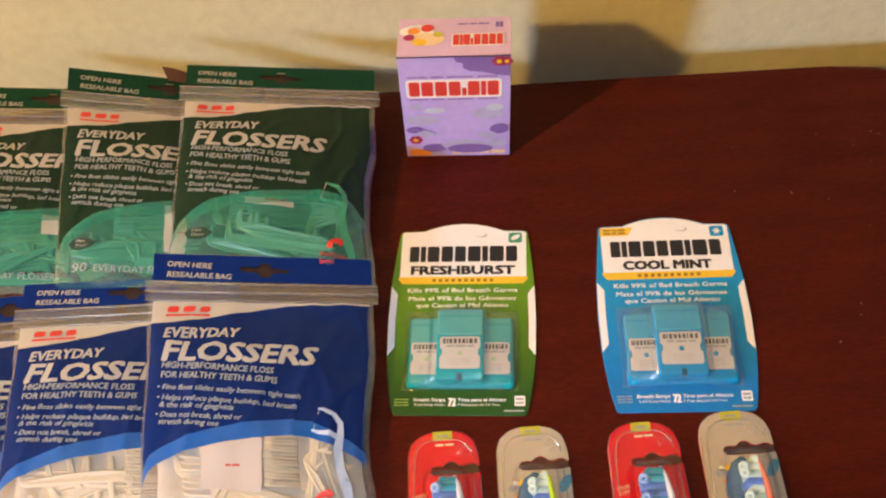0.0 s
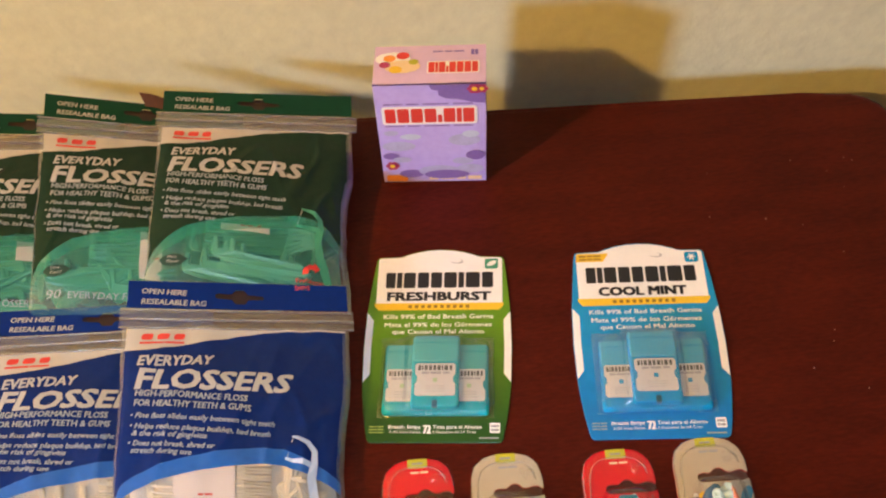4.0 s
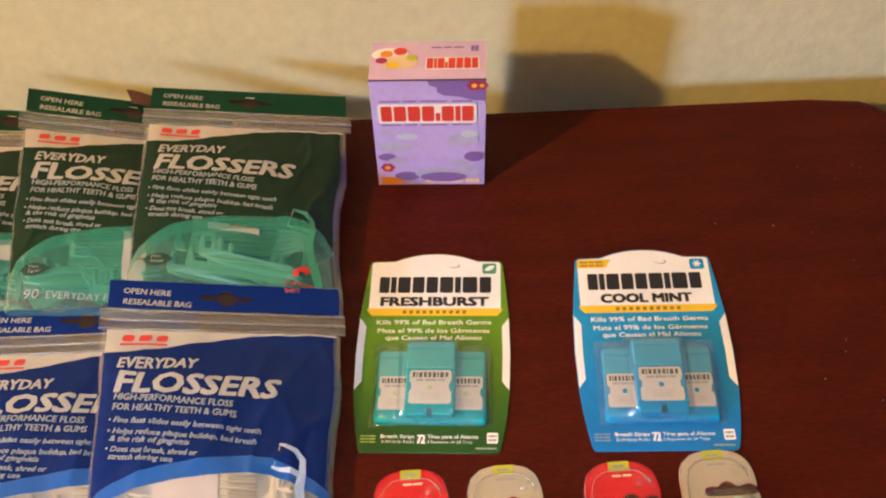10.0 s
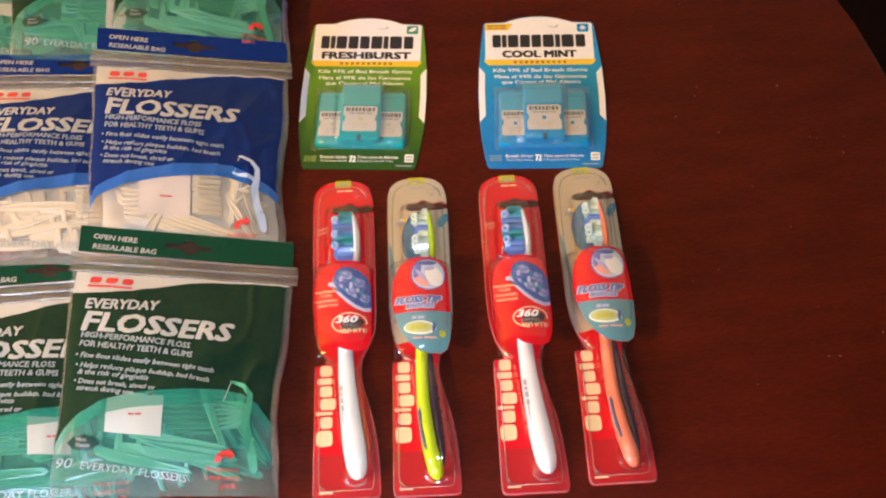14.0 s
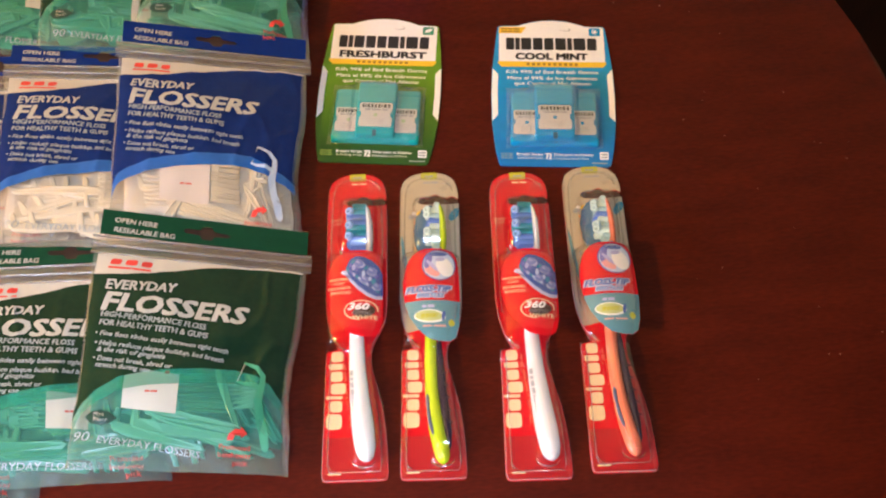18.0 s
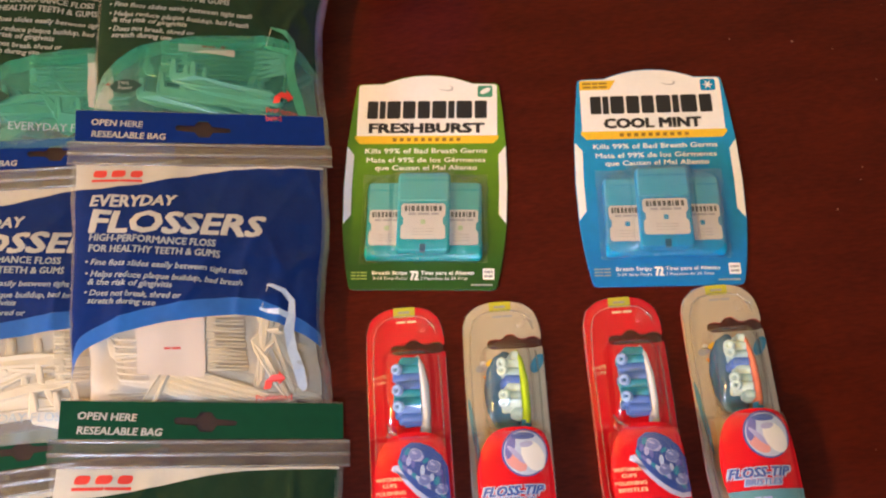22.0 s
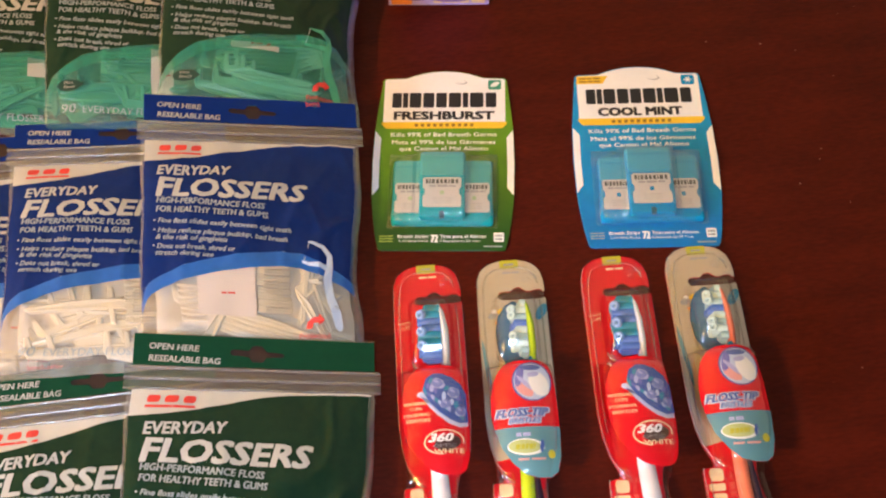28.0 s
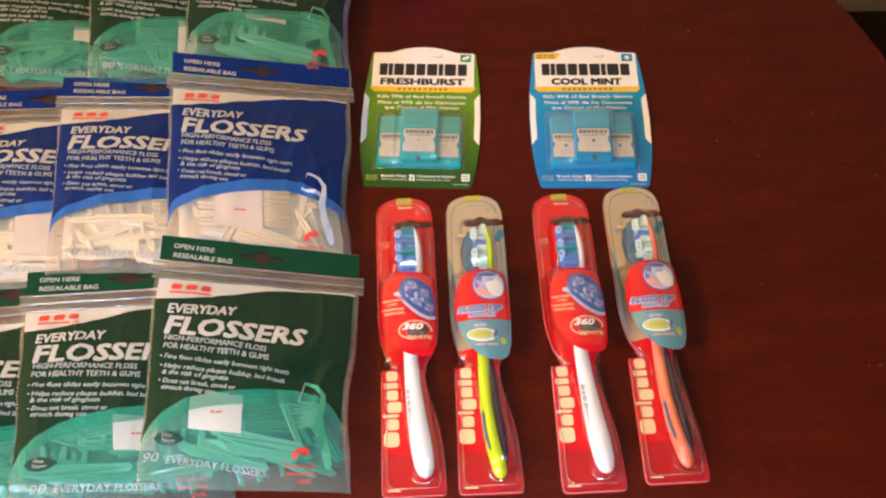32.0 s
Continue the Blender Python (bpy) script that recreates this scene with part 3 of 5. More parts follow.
        pack = part("strip_pack", slab("strip_pack", rounded(rect(x - w, y0, x + w, y1), 0.003), z0, z1, M[tub], 0.0014), card)
        part("lid", slab("lid", rounded(rect(x - w + 0.0006, y1 - 0.0190, x + w - 0.0006, y1 - 0.0005), 0.0026), z1 - 0.001, z1 + 0.0005, M[tub_dark], 0.0009), pack)
        part("hinge_line", slab("hinge_line", rect(x - w + 0.0015, y1 - 0.0060, x + w - 0.0015, y1 - 0.0052), z1 + 0.0004, z1 + 0.0007, M[tub], 0.0), pack)
        b, d = y0 + 0.0070, w * 0.84
        paper = [(x - d, b + 0.0012), (x - d + 0.0012, b), (x + d - 0.0012, b), (x + d, b + 0.0012), (x + d, b + 0.0080), (x + d - 0.0014, b + 0.0098), (x + d - 0.0014, b + 0.0132), (x + d, b + 0.0150), (x + d, b + 0.0212), (x + d - 0.0012, b + 0.0224), (x - d + 0.0012, b + 0.0224), (x - d, b + 0.0212), (x - d, b + 0.0150), (x - d + 0.0014, b + 0.0132), (x - d + 0.0014, b + 0.0098), (x - d, b + 0.0080)]
        hi2 = lambda a, c, z=z1: (a, c, z + 0.0008)
        hi3 = lambda a, c, z=z1: (a, c, z + 0.0010)
        part("paper_label", rings("paper_label", paper, hi2, M["label"], 2, False), pack)
        blocks("mark", [0.8, 0.45, 0.95, 0.9, 0.85, 0.95, 0.45, 1.1, 0.85], x - d * 0.88, x + d * 0.88, b + 0.0175, 0.0034, hi3, M["ink"], pack, gap=0.34)
        blocks("fine_print", [2, 3, 2], x - d * 0.70, x + d * 0.75, b + 0.0150, 0.0015, hi3, M["grey"], pack)
        part("icon", rings("icon", rounded(rect(x - 0.0014, b + 0.0092, x + 0.0014, b + 0.0122), 0.0007), hi3, M["icon_pale" if not coupon else icon], 2, False), pack)
        for i in range(3):
            blocks("fine_print", [3, 2, 4], x - d * 0.5, x + d * 0.55, b + 0.0026 + i * 0.0018, 0.0006, hi3, M["label_grey"], pack)
        if abs(x) < 0.01:
            part("latch", slab("latch", rounded(rect(x - 0.0017, y0 - 0.0002, x + 0.0017, y0 + 0.0045), 0.0006), z1 - 0.002, z1 + 0.0003, M["latch_shaded"], 0.0003), pack)

    def dome(x, y):
        ax, ay = abs(x) / 0.0358, (y - 0.0440) / 0.0275
        centre = abs(x + 0.0005) < 0.0185
        ey = ay if not (centre and ay > 0) else ay * 0.92
        k = max(0.0, 1 - (ax ** 8 + abs(ey) ** 8)) ** 0.6
        step = 1 / (1 + math.exp((abs(x + 0.0005) - 0.0182) / 0.0007))
        return (x, y, 0.0016 + (0.0076 + 0.0052 * step) * k)

    part("bubble", grid("bubble", 44, 36, lambda u, v: dome(-0.037 + 0.074 * u, 0.0160 + 0.0572 * v), M["bubble"]), card, "clear plastic bubble")
    return card


strip_card(pose(0.0848, 0.2872, TOP, 0, 0, -6.9), "green and white carded blister pack of three aqua strip packs", "card_green", "aqua", "aqua_dark", "FRESHBURST", (-0.0350, 0.0346), "pick_green", False)
strip_card(pose(0.2231, 0.2733, TOP, 0, 0, -5.7), "blue and white carded blister pack of three cyan strip packs", "card_blue", "cyan", "cyan_dark", "COOL MINT", (-0.0290, 0.0285), "cyan", True)


# ---- carded toothbrushes ----


def brush_pack(m, label, kind, handle):
    pack = thing("toothbrush_pack", m, label, "toothbrush pack", "toothbrush packs")
    low = "red" if kind == "red" else "beige"
    # backing card: the lower half is cut in on one side, a notch parts it from the upper half on the other
    low_right = [(0.0190, 0.0), (0.0208, 0.0012), (0.0217, 0.004), (0.0213, 0.020), (0.0204, 0.0345), (0.0182, 0.050), (0.0142, 0.066), (0.0112, 0.078), (0.0106, 0.086), (0.0116, 0.094), (0.0160, 0.102), (0.0205, 0.112), (0.0218, 0.128), (0.0220, 0.190)]
    slot = [(0.0218, 0.2075), (0.0190, 0.2060), (0.0130, 0.2062), (-0.0065, 0.2062), (-0.0088, 0.2085), (-0.0078, 0.2118), (-0.0035, 0.2125), (-0.0010, 0.2115), (0.0020, 0.2145), (0.0060, 0.2150), (0.0090, 0.2120), (0.0120, 0.2115), (0.0160, 0.2130), (0.0190, 0.2125), (0.0215, 0.2100)]
    crown = [(0.0212, 0.219), (0.0190, 0.2265), (0.0135, 0.2318), (0.0060, 0.2338), (-0.0060, 0.2338), (-0.0135, 0.2318), (-0.0195, 0.2265), (-0.0216, 0.219), (-0.0220, 0.200), (-0.0220, 0.130), (-0.0208, 0.115), (-0.0180, 0.103), (-0.0140, 0.0960), (-0.0128, 0.0910)]
    low_left = [(-0.0206, 0.0905), (-0.0217, 0.004), (-0.0208, 0.0012), (-0.0190, 0.0)]
    outline = rounded(low_right + slot + crown + low_left, 0.003, 3)
    card = part("backing_card", slab("backing_card", outline, 0.0002, 0.0012, M["red"], 0.0), pack, "" if kind == "red" else "red card, beige behind the brush head")

    def flat(h):
        return lambda x, y: (x, y, 0.0012 + h)

    if kind != "red":
        upper = rounded([(0.0205, 0.112), (0.0218, 0.128), (0.0220, 0.190)] + slot + crown[:-2], 0.003, 3)
        part("upper_panel", slab("upper_panel", upper, 0.0012, 0.0014, M["beige"]), card)
        for x, y, rx, ry, mat, turn in [(-0.0125, 0.196, 0.0035, 0.0022, "grey", 20), (-0.0115, 0.1985, 0.0016, 0.0016, "white", 0), (-0.0100, 0.1905, 0.0022, 0.0011, "orange", -30), (-0.0075, 0.1990, 0.0030, 0.0014, "yellow", 30), (0.0180, 0.197, 0.0030, 0.0060, "bluegreen", -30), (-0.0185, 0.160, 0.0014, 0.0200, "teal_label", 6)]:
            part("print_patch", rings("print_patch", ellipse(x, y, rx, ry, 14, turn), flat(0.0004), M[mat], 2, False), card)
    else:
        lettering("lettering", "WHITE", -0.0195, -0.0115, 0.1925, 0.0022, flat(0.0002), M["cream"], card, slope=0.0012)
        lettering("lettering", "CUPS", -0.0185, -0.0120, 0.1895, 0.0020, flat(0.0002), M["cream"], card, slope=0.0012)
    part("size_tab", rings("size_tab", rounded(rect(-0.0060, 0.2278, 0.0060, 0.2339), 0.001), flat(0.0005), M["lime_tab"], 2, False), card)
    blocks("fine_print", [2, 3], -0.0034, 0.0034, 0.2302, 0.0013, flat(0.0006), M["grey"], card)
    blocks("fine_print", [3, 3], -0.0050, 0.0070, 0.2245, 0.0013, flat(0.0005), M["cream"] if kind == "red" else M["grey"], card)
    part("lower_panel", rings("lower_panel", [(-0.0190, 0.0006), (0.0188, 0.0006), (0.0210, 0.0036), (0.0206, 0.0295), (-0.0208, 0.0295), (-0.0210, 0.0036)], flat(0.0001), M["red_deep"], 2, False), card)
    # deeper red beside the handle, partly the shell's shade put into the colour
    part("side_panel", rings("side_panel", [(0.0030, 0.0300), (0.0204, 0.0300), (0.0200, 0.0350), (0.0178, 0.0500), (0.0138, 0.0660), (0.0108, 0.0780), (0.0103, 0.0860), (0.0030, 0.0860)], flat(0.0001), M["red_deep"], 3, False), card)
    # upright mark in plain blocks, reading up the card
    up = lambda x, y: (-y, x, 0.0016)
    at_y = 0.0345
    for wide, high, drop in [(0.0118, 0.0106, 0.0), (0.0092, 0.0080, 0.0), (0.0034, 0.0108, 0.0), (0.0090, 0.0100, 0.0022), (0.0086, 0.0080, 0.0), (0.0056, 0.0096, 0.0), (0.0088, 0.0080, 0.0)]:
        lo, hi, y0, y1 = at_y + 0.0006, at_y + wide - 0.0006, 0.0090 - drop, 0.0090 - drop + high
        part("mark", rings("mark", rounded(rect(lo, y0, hi, y1), min(hi - lo, y1 - y0) * 0.30, 3), up, M["cream"], 2, False), card)
        at_y += wide
    blocks("fine_print", [1, 1], -0.0178, -0.0090, 0.0046, 0.0011, flat(0.0003), M["cream"], card, gap=0.05)
    # brush
    tooth = part("toothbrush", sweep("toothbrush", [(0.0010, 0.112, 0.009, 0.0040, 0.0035), (0.0010, 0.098, 0.009, 0.0050, 0.004), (0.0018, 0.075, 0.010, 0.0056, 0.0045), (0.0036, 0.052, 0.010, 0.0067, 0.0055), (0.0060, 0.031, 0.010, 0.0075, 0.0060), (0.0074, 0.019, 0.010, 0.0068, 0.0056), (0.0079, 0.0135, 0.010, 0.0052, 0.004), (0.0080, 0.0115, 0.010, 0.0034, 0.003), (0.0080, 0.0104, 0.010, 0.0012, 0.001)] if kind == "red" else
                             [(0.0010, 0.112, 0.010, 0.0034, 0.0035), (-0.0002, 0.098, 0.010, 0.0040, 0.004), (-0.0008, 0.078, 0.010, 0.0042, 0.0045), (-0.0004, 0.0585, 0.010, 0.0044, 0.005), (0.0010, 0.042, 0.010, 0.0048, 0.0055), (0.0028, 0.0285, 0.010, 0.0052, 0.0058), (0.0052, 0.0185, 0.010, 0.0053, 0.0054), (0.0062, 0.0125, 0.010, 0.0046, 0.004), (0.0066, 0.0095, 0.010, 0.0030, 0.003), (0.0067, 0.0082, 0.010, 0.0010, 0.001)], M[handle], 14), pack)
    if kind == "red":
        side = lambda x, y: (-0.0010 + 0.0035 * (1 - (x - 0.038) / 0.040) ** 2 - y * 0.9, x, 0.0146 - y * 0.2)
        blocks("small_mark", [1.15, 0.95, 0.45, 0.95, 0.95, 0.6, 0.95], 0.040, 0.072, -0.0002, 0.0026, side, M["grey"], tooth, gap=0.2)
    else:
        part("grip", sweep("grip", [(0.0040, 0.104, 0.009, 0.0014, 0.003), (0.0048, 0.085, 0.009, 0.0026, 0.004), (0.0062, 0.0585, 0.009, 0.0034, 0.0048), (0.0080, 0.042, 0.009, 0.0034, 0.0050), (0.0096, 0.0285, 0.009, 0.0028, 0.004), (0.0106, 0.0200, 0.009, 0.0014, 0.003), (0.0106, 0.0175, 0.009, 0.0004, 0.001)], M["grip"], 10), tooth, "dark ribbed rubber grip")
        for i in range(5):
            y = 0.034 + i * 0.0085
            part("grip_rib", sweep("grip_rib", [(0.0054 + 0.0032 * (4 - i) / 4, y, 0.0135, 0.0002, 0.0006), (0.0076 + 0.0032 * (4 - i) / 4, y + 0.0008, 0.0138, 0.0010, 0.0008), (0.0100 + 0.0032 * (4 - i) / 4, y + 0.0010, 0.0120, 0.0004, 0.0006)], M["grip"], 6), tooth)
        part("thumb_pad", sweep("thumb_pad", [(-0.0030, 0.0540, 0.0132, 0.0005, 0.001), (-0.0030, 0.0510, 0.0135, 0.0015, 0.0014), (-0.0026, 0.0430, 0.0138, 0.0010, 0.0014), (-0.0016, 0.0350, 0.0140, 0.0014, 0.0014), (0.0000, 0.0285, 0.0142, 0.0012, 0.0014), (0.0006, 0.0262, 0.0142, 0.0005, 0.001)], M["grip_pad"], 10), tooth)
    neck = "white_handle" if kind == "red" else "brush_blue"
    part("neck", sweep("neck", [(0.0012, 0.108, 0.009, 0.0035, 0.0032), (0.0040, 0.130, 0.009, 0.0028, 0.0028), (0.0080, 0.150, 0.009, 0.0028, 0.0030), (0.0090, 0.164, 0.009, 0.0028, 0.0036)], M[neck], 10), tooth)
    head_mat = "white_handle" if kind == "red" else handle
    part("head", sweep("head", [(0.0092, 0.162, 0.0085, 0.0024, 0.0040), (0.0096, 0.172, 0.0085, 0.0026, 0.0058), (0.0094, 0.186, 0.0085, 0.0026, 0.0062), (0.0078, 0.197, 0.0085, 0.0022, 0.0052), (0.0062, 0.2025, 0.0085, 0.0012, 0.0026)], M[head_mat], 12), tooth)
    order = ["bristle_teal", "bristle_teal", "bristle_blue", "bristle_blue"] * 2 if kind == "red" else ["bristle_tip", "bristle_tip", "bristle_pale", "bristle_blue", "bristle_tip", "bristle_pale", "bristle_tip", "bristle_pale"]
    rows = [(0.1988 - 0.0044 * i, mat) for i, mat in enumerate(order)]
    for i, (y, mat) in enumerate(rows):
        for k, z in enumerate((0.0045, 0.0080, 0.0115)):
            reach = -0.0072 + 0.0011 * ((i * 2 + k) % 3) + (0.0022 if i in (0, 7) else 0) + (0.0040 if kind != "red" else 0) + (0.0022 if kind != "red" and i in (0, 4, 7) else 0)
            part("tuft", sweep("tuft", [(0.0072, y, z, 0.0023, 0.0021), (reach + 0.0012, y + 0.0005 * (k - 1), z, 0.0025, 0.0023), (reach, y + 0.0005 * (k - 1), z, 0.0018, 0.0016)], M[mat], 12, square=0.6), tooth)
    if kind != "red":
        part("tongue_pad", sweep("tongue_pad", [(0.0020, 0.159, 0.003, 0.003, 0.0012), (0.0000, 0.164, 0.003, 0.0070, 0.0016), (-0.0018, 0.172, 0.003, 0.0092, 0.0018), (-0.0022, 0.183, 0.003, 0.0098, 0.0018), (-0.0014, 0.193, 0.003, 0.0086, 0.0018), (0.0000, 0.200, 0.003, 0.0058, 0.0015), (0.0010, 0.204, 0.003, 0.0016, 0.001)], M["pad_slate"], 12), tooth, "translucent slate blue pad")
    for y in (0.1945, 0.1832, 0.1742) if kind == "red" else (0.1950, 0.1910, 0.1775, 0.1735):
        bm = bmesh.new()
        ring = [(math.cos(2 * math.pi * q / 16), math.sin(2 * math.pi * q / 16)) for q in range(16)]
        turn = pose(-0.0050 if kind == "red" else -0.0018, y, 0.0150 if kind == "red" else 0.0135, 0, -28, 0)
        rim = [[bm.verts.new(turn @ Vector((c * r, s * r, h))) for c, s in ring] for r, h in ((0.0030, -0.002), (0.0030, 0.0004), (0.0024, 0.0009), (0.0012, 0.0006), (0.0008, -0.0004))]
        for a, b in zip(rim, rim[1:]):
            for q in range(16):
                bm.faces.new((a[q], a[(q + 1) % 16], b[(q + 1) % 16], b[q]))
        part("polishing_cup", from_bm("polishing_cup", bm, M["cup_blue" if kind == "red" else "bristle_tip"], True), tooth)
    # front label riding high on the bubble
    lift = lambda x, y: 0.0235 - 12.0 * x * x - 2.2 * (y - 0.125) ** 2
    foot = 0.0925 if kind == "red" else 0.0882
    squeeze = lambda y: 0.1585 - (0.1585 - y) * (0.1585 - foot) / (0.1585 - 0.0882)
    on = lambda h: (lambda x, y: (x, squeeze(y), lift(x, squeeze(y)) + h))
    shape = [(0.0129, 0.0883), (0.0171, 0.0915), (0.0194, 0.1003), (0.0201, 0.1135), (0.0199, 0.1335), (0.0191, 0.150), (0.0163, 0.1566), (0.0104, 0.1586), (-0.0030, 0.1587), (-0.0106, 0.1560), (-0.0156, 0.1490), (-0.0184, 0.138), (-0.0189, 0.127), (-0.0175, 0.116), (-0.0142, 0.106), (-0.0083, 0.097), (-0.0016, 0.0905), (0.0054, 0.0884)]
    shape = rounded(shape, 0.004, 3)
    front = part("front_label", rings("front_label", shape, on(0.0), M["red"], 8), pack, "raised red front label")
    if kind == "red":
        # the pictured brush head: slanted tufts, three cups with pale rims
        plate = [(-0.0092, 0.1385), (-0.0084, 0.1408), (-0.0058, 0.1412), (-0.0050, 0.1390), (-0.0030, 0.1440), (0.0190, 0.1300), (0.0196, 0.1180), (0.0150, 0.1172), (0.0090, 0.1196), (0.0030, 0.1246), (-0.0020, 0.1306), (-0.0062, 0.1372)]
        part("print_plate", rings("print_plate", plate, on(0.0002), M["plate_print"], 5), front)
        body = [(-0.0052, 0.1440), (-0.0034, 0.1498), (0.0012, 0.1530), (0.0062, 0.1526), (0.0118, 0.1500), (0.0168, 0.1452), (0.0195, 0.1390), (0.0199, 0.1205), (0.0150, 0.1198), (0.0092, 0.1225), (0.0034, 0.1275), (-0.0016, 0.1335), (-0.0046, 0.1392)]
        part("print_patch", rings("print_patch", body, on(0.0004), M["deep_blue_print"], 5), front)
        cycle = ("bluegreen", "violet", "brush_print", "violet_light", "sky_print")
        dots = random.Random(8)
        for q in range(30):  # tuft ends, leaning outwards from the middle of the head
            f, g = (q % 10) / 9, q // 10
            x, y = -0.0036 + 0.0205 * f + (-0.0006, 0.0012, 0.0030)[g], 0.1438 - 0.0170 * f + (-0.0042, 0.0010, 0.0064)[g] * (1 - 0.35 * abs(2 * f - 1))
            if x < 0.0186:
                part("print_tuft", rings("print_tuft", ellipse(x, y, dots.uniform(0.0009, 0.0014), dots.uniform(0.0020, 0.0031), 10, (28, -12, -36)[g] + dots.uniform(-12, 12)), on(0.0010 + 0.00001 * q), M[cycle[dots.randrange(5)]], 2), front)
        for q, (x, y, r) in enumerate([(0.0034, 0.1458, 0.0046), (0.0124, 0.1392, 0.0046), (0.0076, 0.1318, 0.0042), (0.0160, 0.1268, 0.0038)]):
            part("print_ring", rings("print_ring", rounded([(x + r * math.cos(radians(a)), y + r * math.sin(radians(a))) for a in (20, 110, 200, 290)], r * 0.55, 4), on(0.0013 + 0.0002 * q), M["plate_print"], 3), front)
            part("print_cup", rings("print_cup", ellipse(x, y, r * 0.70, r * 0.66, 18), on(0.0015 + 0.0002 * q), M["cup_rim"], 3), front)
            part("print_glint", rings("print_glint", ellipse(x - r * 0.1, y + r * 0.25, r * 0.36, r * 0.16, 10, -30), on(0.00156 + 0.0002 * q), M["violet_light"], 2), front)
        for w, a, b, y in [("WHITENING", -0.0174, -0.0040, 0.1329), ("CUPS", -0.0138, -0.0066, 0.1296), ("POLISHING", -0.0174, -0.0022, 0.1256), ("BRISTLES", -0.0160, -0.0020, 0.1220)]:
            lettering("lettering", w, a, b, y, 0.0021, on(0.0003), M["cream"], front, bold=0.02, slope=-0.0004)
        ring = ellipse(0.0052, 0.1085, 0.0118, 0.0078, 30, 3)
        lv = [on(0.0004)(x, y) for x, y in ring] + [on(0.0004)(0.0052 + (x - 0.0052) * 0.92, 0.1085 + (y - 0.1085) * 0.88) for x, y in ring]
        part("badge_rim", mesh_of("badge_rim", lv, [(i, (i + 1) % 30, 30 + (i + 1) % 30, 30 + i) for i in range(30) if not 22 <= i <= 28], M["cream"]), front)
        part("badge_shade", rings("badge_shade", ellipse(0.0072, 0.1078, 0.0078, 0.0046, 20, 12), on(0.0005), M["badge_dark"], 4), front)
        lettering("lettering", "360", -0.0036, 0.0106, 0.1086, 0.0052, on(0.0009), M["white"], front, shear=0.3, bold=0.05)
        lettering("lettering", "OPTIC", -0.0012, 0.0122, 0.1050, 0.0022, on(0.0009), M["grey"], front)
        lettering("lettering", "WHITE", -0.0008, 0.0162, 0.1012, 0.0030, on(0.0009), M["cream"], front, bold=0.03)
    else:
        low_half = [(0.0201 - 0.0379 * i / 14, 0.1176) for i in range(15)] + [(-0.0172, 0.1155), (-0.0142, 0.106), (-0.0083, 0.097), (-0.0016, 0.0906), (0.0054, 0.0886), (0.0126, 0.0886), (0.0168, 0.0918), (0.0192, 0.1003), (0.0200, 0.1135)]
        part("teal_band", rings("teal_band", low_half, on(0.0003), M["teal_label"], 5), front)
        part("round_rim", rings("round_rim", ellipse(0.0062, 0.1450, 0.0118, 0.0124, 30), on(0.0003), M["deep_blue_print"], 5), front)
        part("round_picture", rings("round_picture", ellipse(0.0063, 0.1449, 0.0109, 0.0115, 30), on(0.0005), M["sky_print"], 5), front)
        part("picture_patch", rings("picture_patch", ellipse(0.0015, 0.1398, 0.0060, 0.0034, 16, -38), on(0.0007), M["pink"], 3), front)
        part("picture_patch", rings("picture_patch", ellipse(-0.0010, 0.1482, 0.0024, 0.0066, 16, -16), on(0.0007), M["violet"], 3), front)
        part("picture_patch", rings("picture_patch", ellipse(0.0018, 0.1440, 0.0014, 0.0066, 12, 42), on(0.00075), M["violet_light"], 3), front)
        part("picture_patch", rings("picture_patch", ellipse(0.0102, 0.1432, 0.0056, 0.0082, 16, 22), on(0.0008), M["white"], 3), front)
        part("picture_patch", rings("picture_patch", ellipse(0.0060, 0.1535, 0.0060, 0.0018, 16, 0), on(0.0009), M["deep_blue_print"], 3), front)
        part("picture_patch", rings("picture_patch", ellipse(0.0072, 0.1492, 0.0036, 0.0016, 12, 10), on(0.0009), M["violet_light"], 3), front)
        lettering("lettering", "FLOSS-TIP", -0.0166, 0.0142, 0.1236, 0.0052, on(0.0004), M["sky_print"], front, shear=0.35, bold=0.13)
        lettering("lettering", "FLOSS-TIP", -0.0163, 0.0139, 0.1239, 0.0046, on(0.0008), M["deep_blue_print"], front, shear=0.35, bold=0.035)
        lettering("lettering", "BRISTLES", -0.0092, 0.0096, 0.1196, 0.0034, on(0.0004), M["sky_print"], front, shear=0.3, bold=0.13)
        lettering("lettering", "BRISTLES", -0.0090, 0.0094, 0.1199, 0.0030, on(0.0008), M["deep_blue_print"], front, shear=0.3, bold=0.02)
        blocks("fine_print", [2, 3], -0.0060, 0.0032, 0.1120, 0.0022, on(0.0006), M["violet_light"], front)
        part("oval_rim", rings("oval_rim", ellipse(-0.0005, 0.1060, 0.0108, 0.0048, 22, -3), on(0.0006), M["white"], 4), front)
        part("oval_patch", rings("oval_patch", ellipse(-0.0012, 0.1062, 0.0094, 0.0038, 22, -3), on(0.0009), M["lime_pale"], 4), front)
        part("oval_swoosh", rings("oval_swoosh", ellipse(0.0088, 0.1062, 0.0012, 0.0036, 14, -10), on(0.0010), M["deep_blue_print"], 3), front)
        blocks("mark", [1, 0.9, 0.7, 0.9, 0.4], -0.0070, 0.0046, 0.1046, 0.0030, on(0.0012), M["lime_tab"], front, slant=0.2)
        blocks("fine_print", [3, 4], -0.0060, 0.0110, 0.0985, 0.0012, on(0.0006), M["pink"], front)
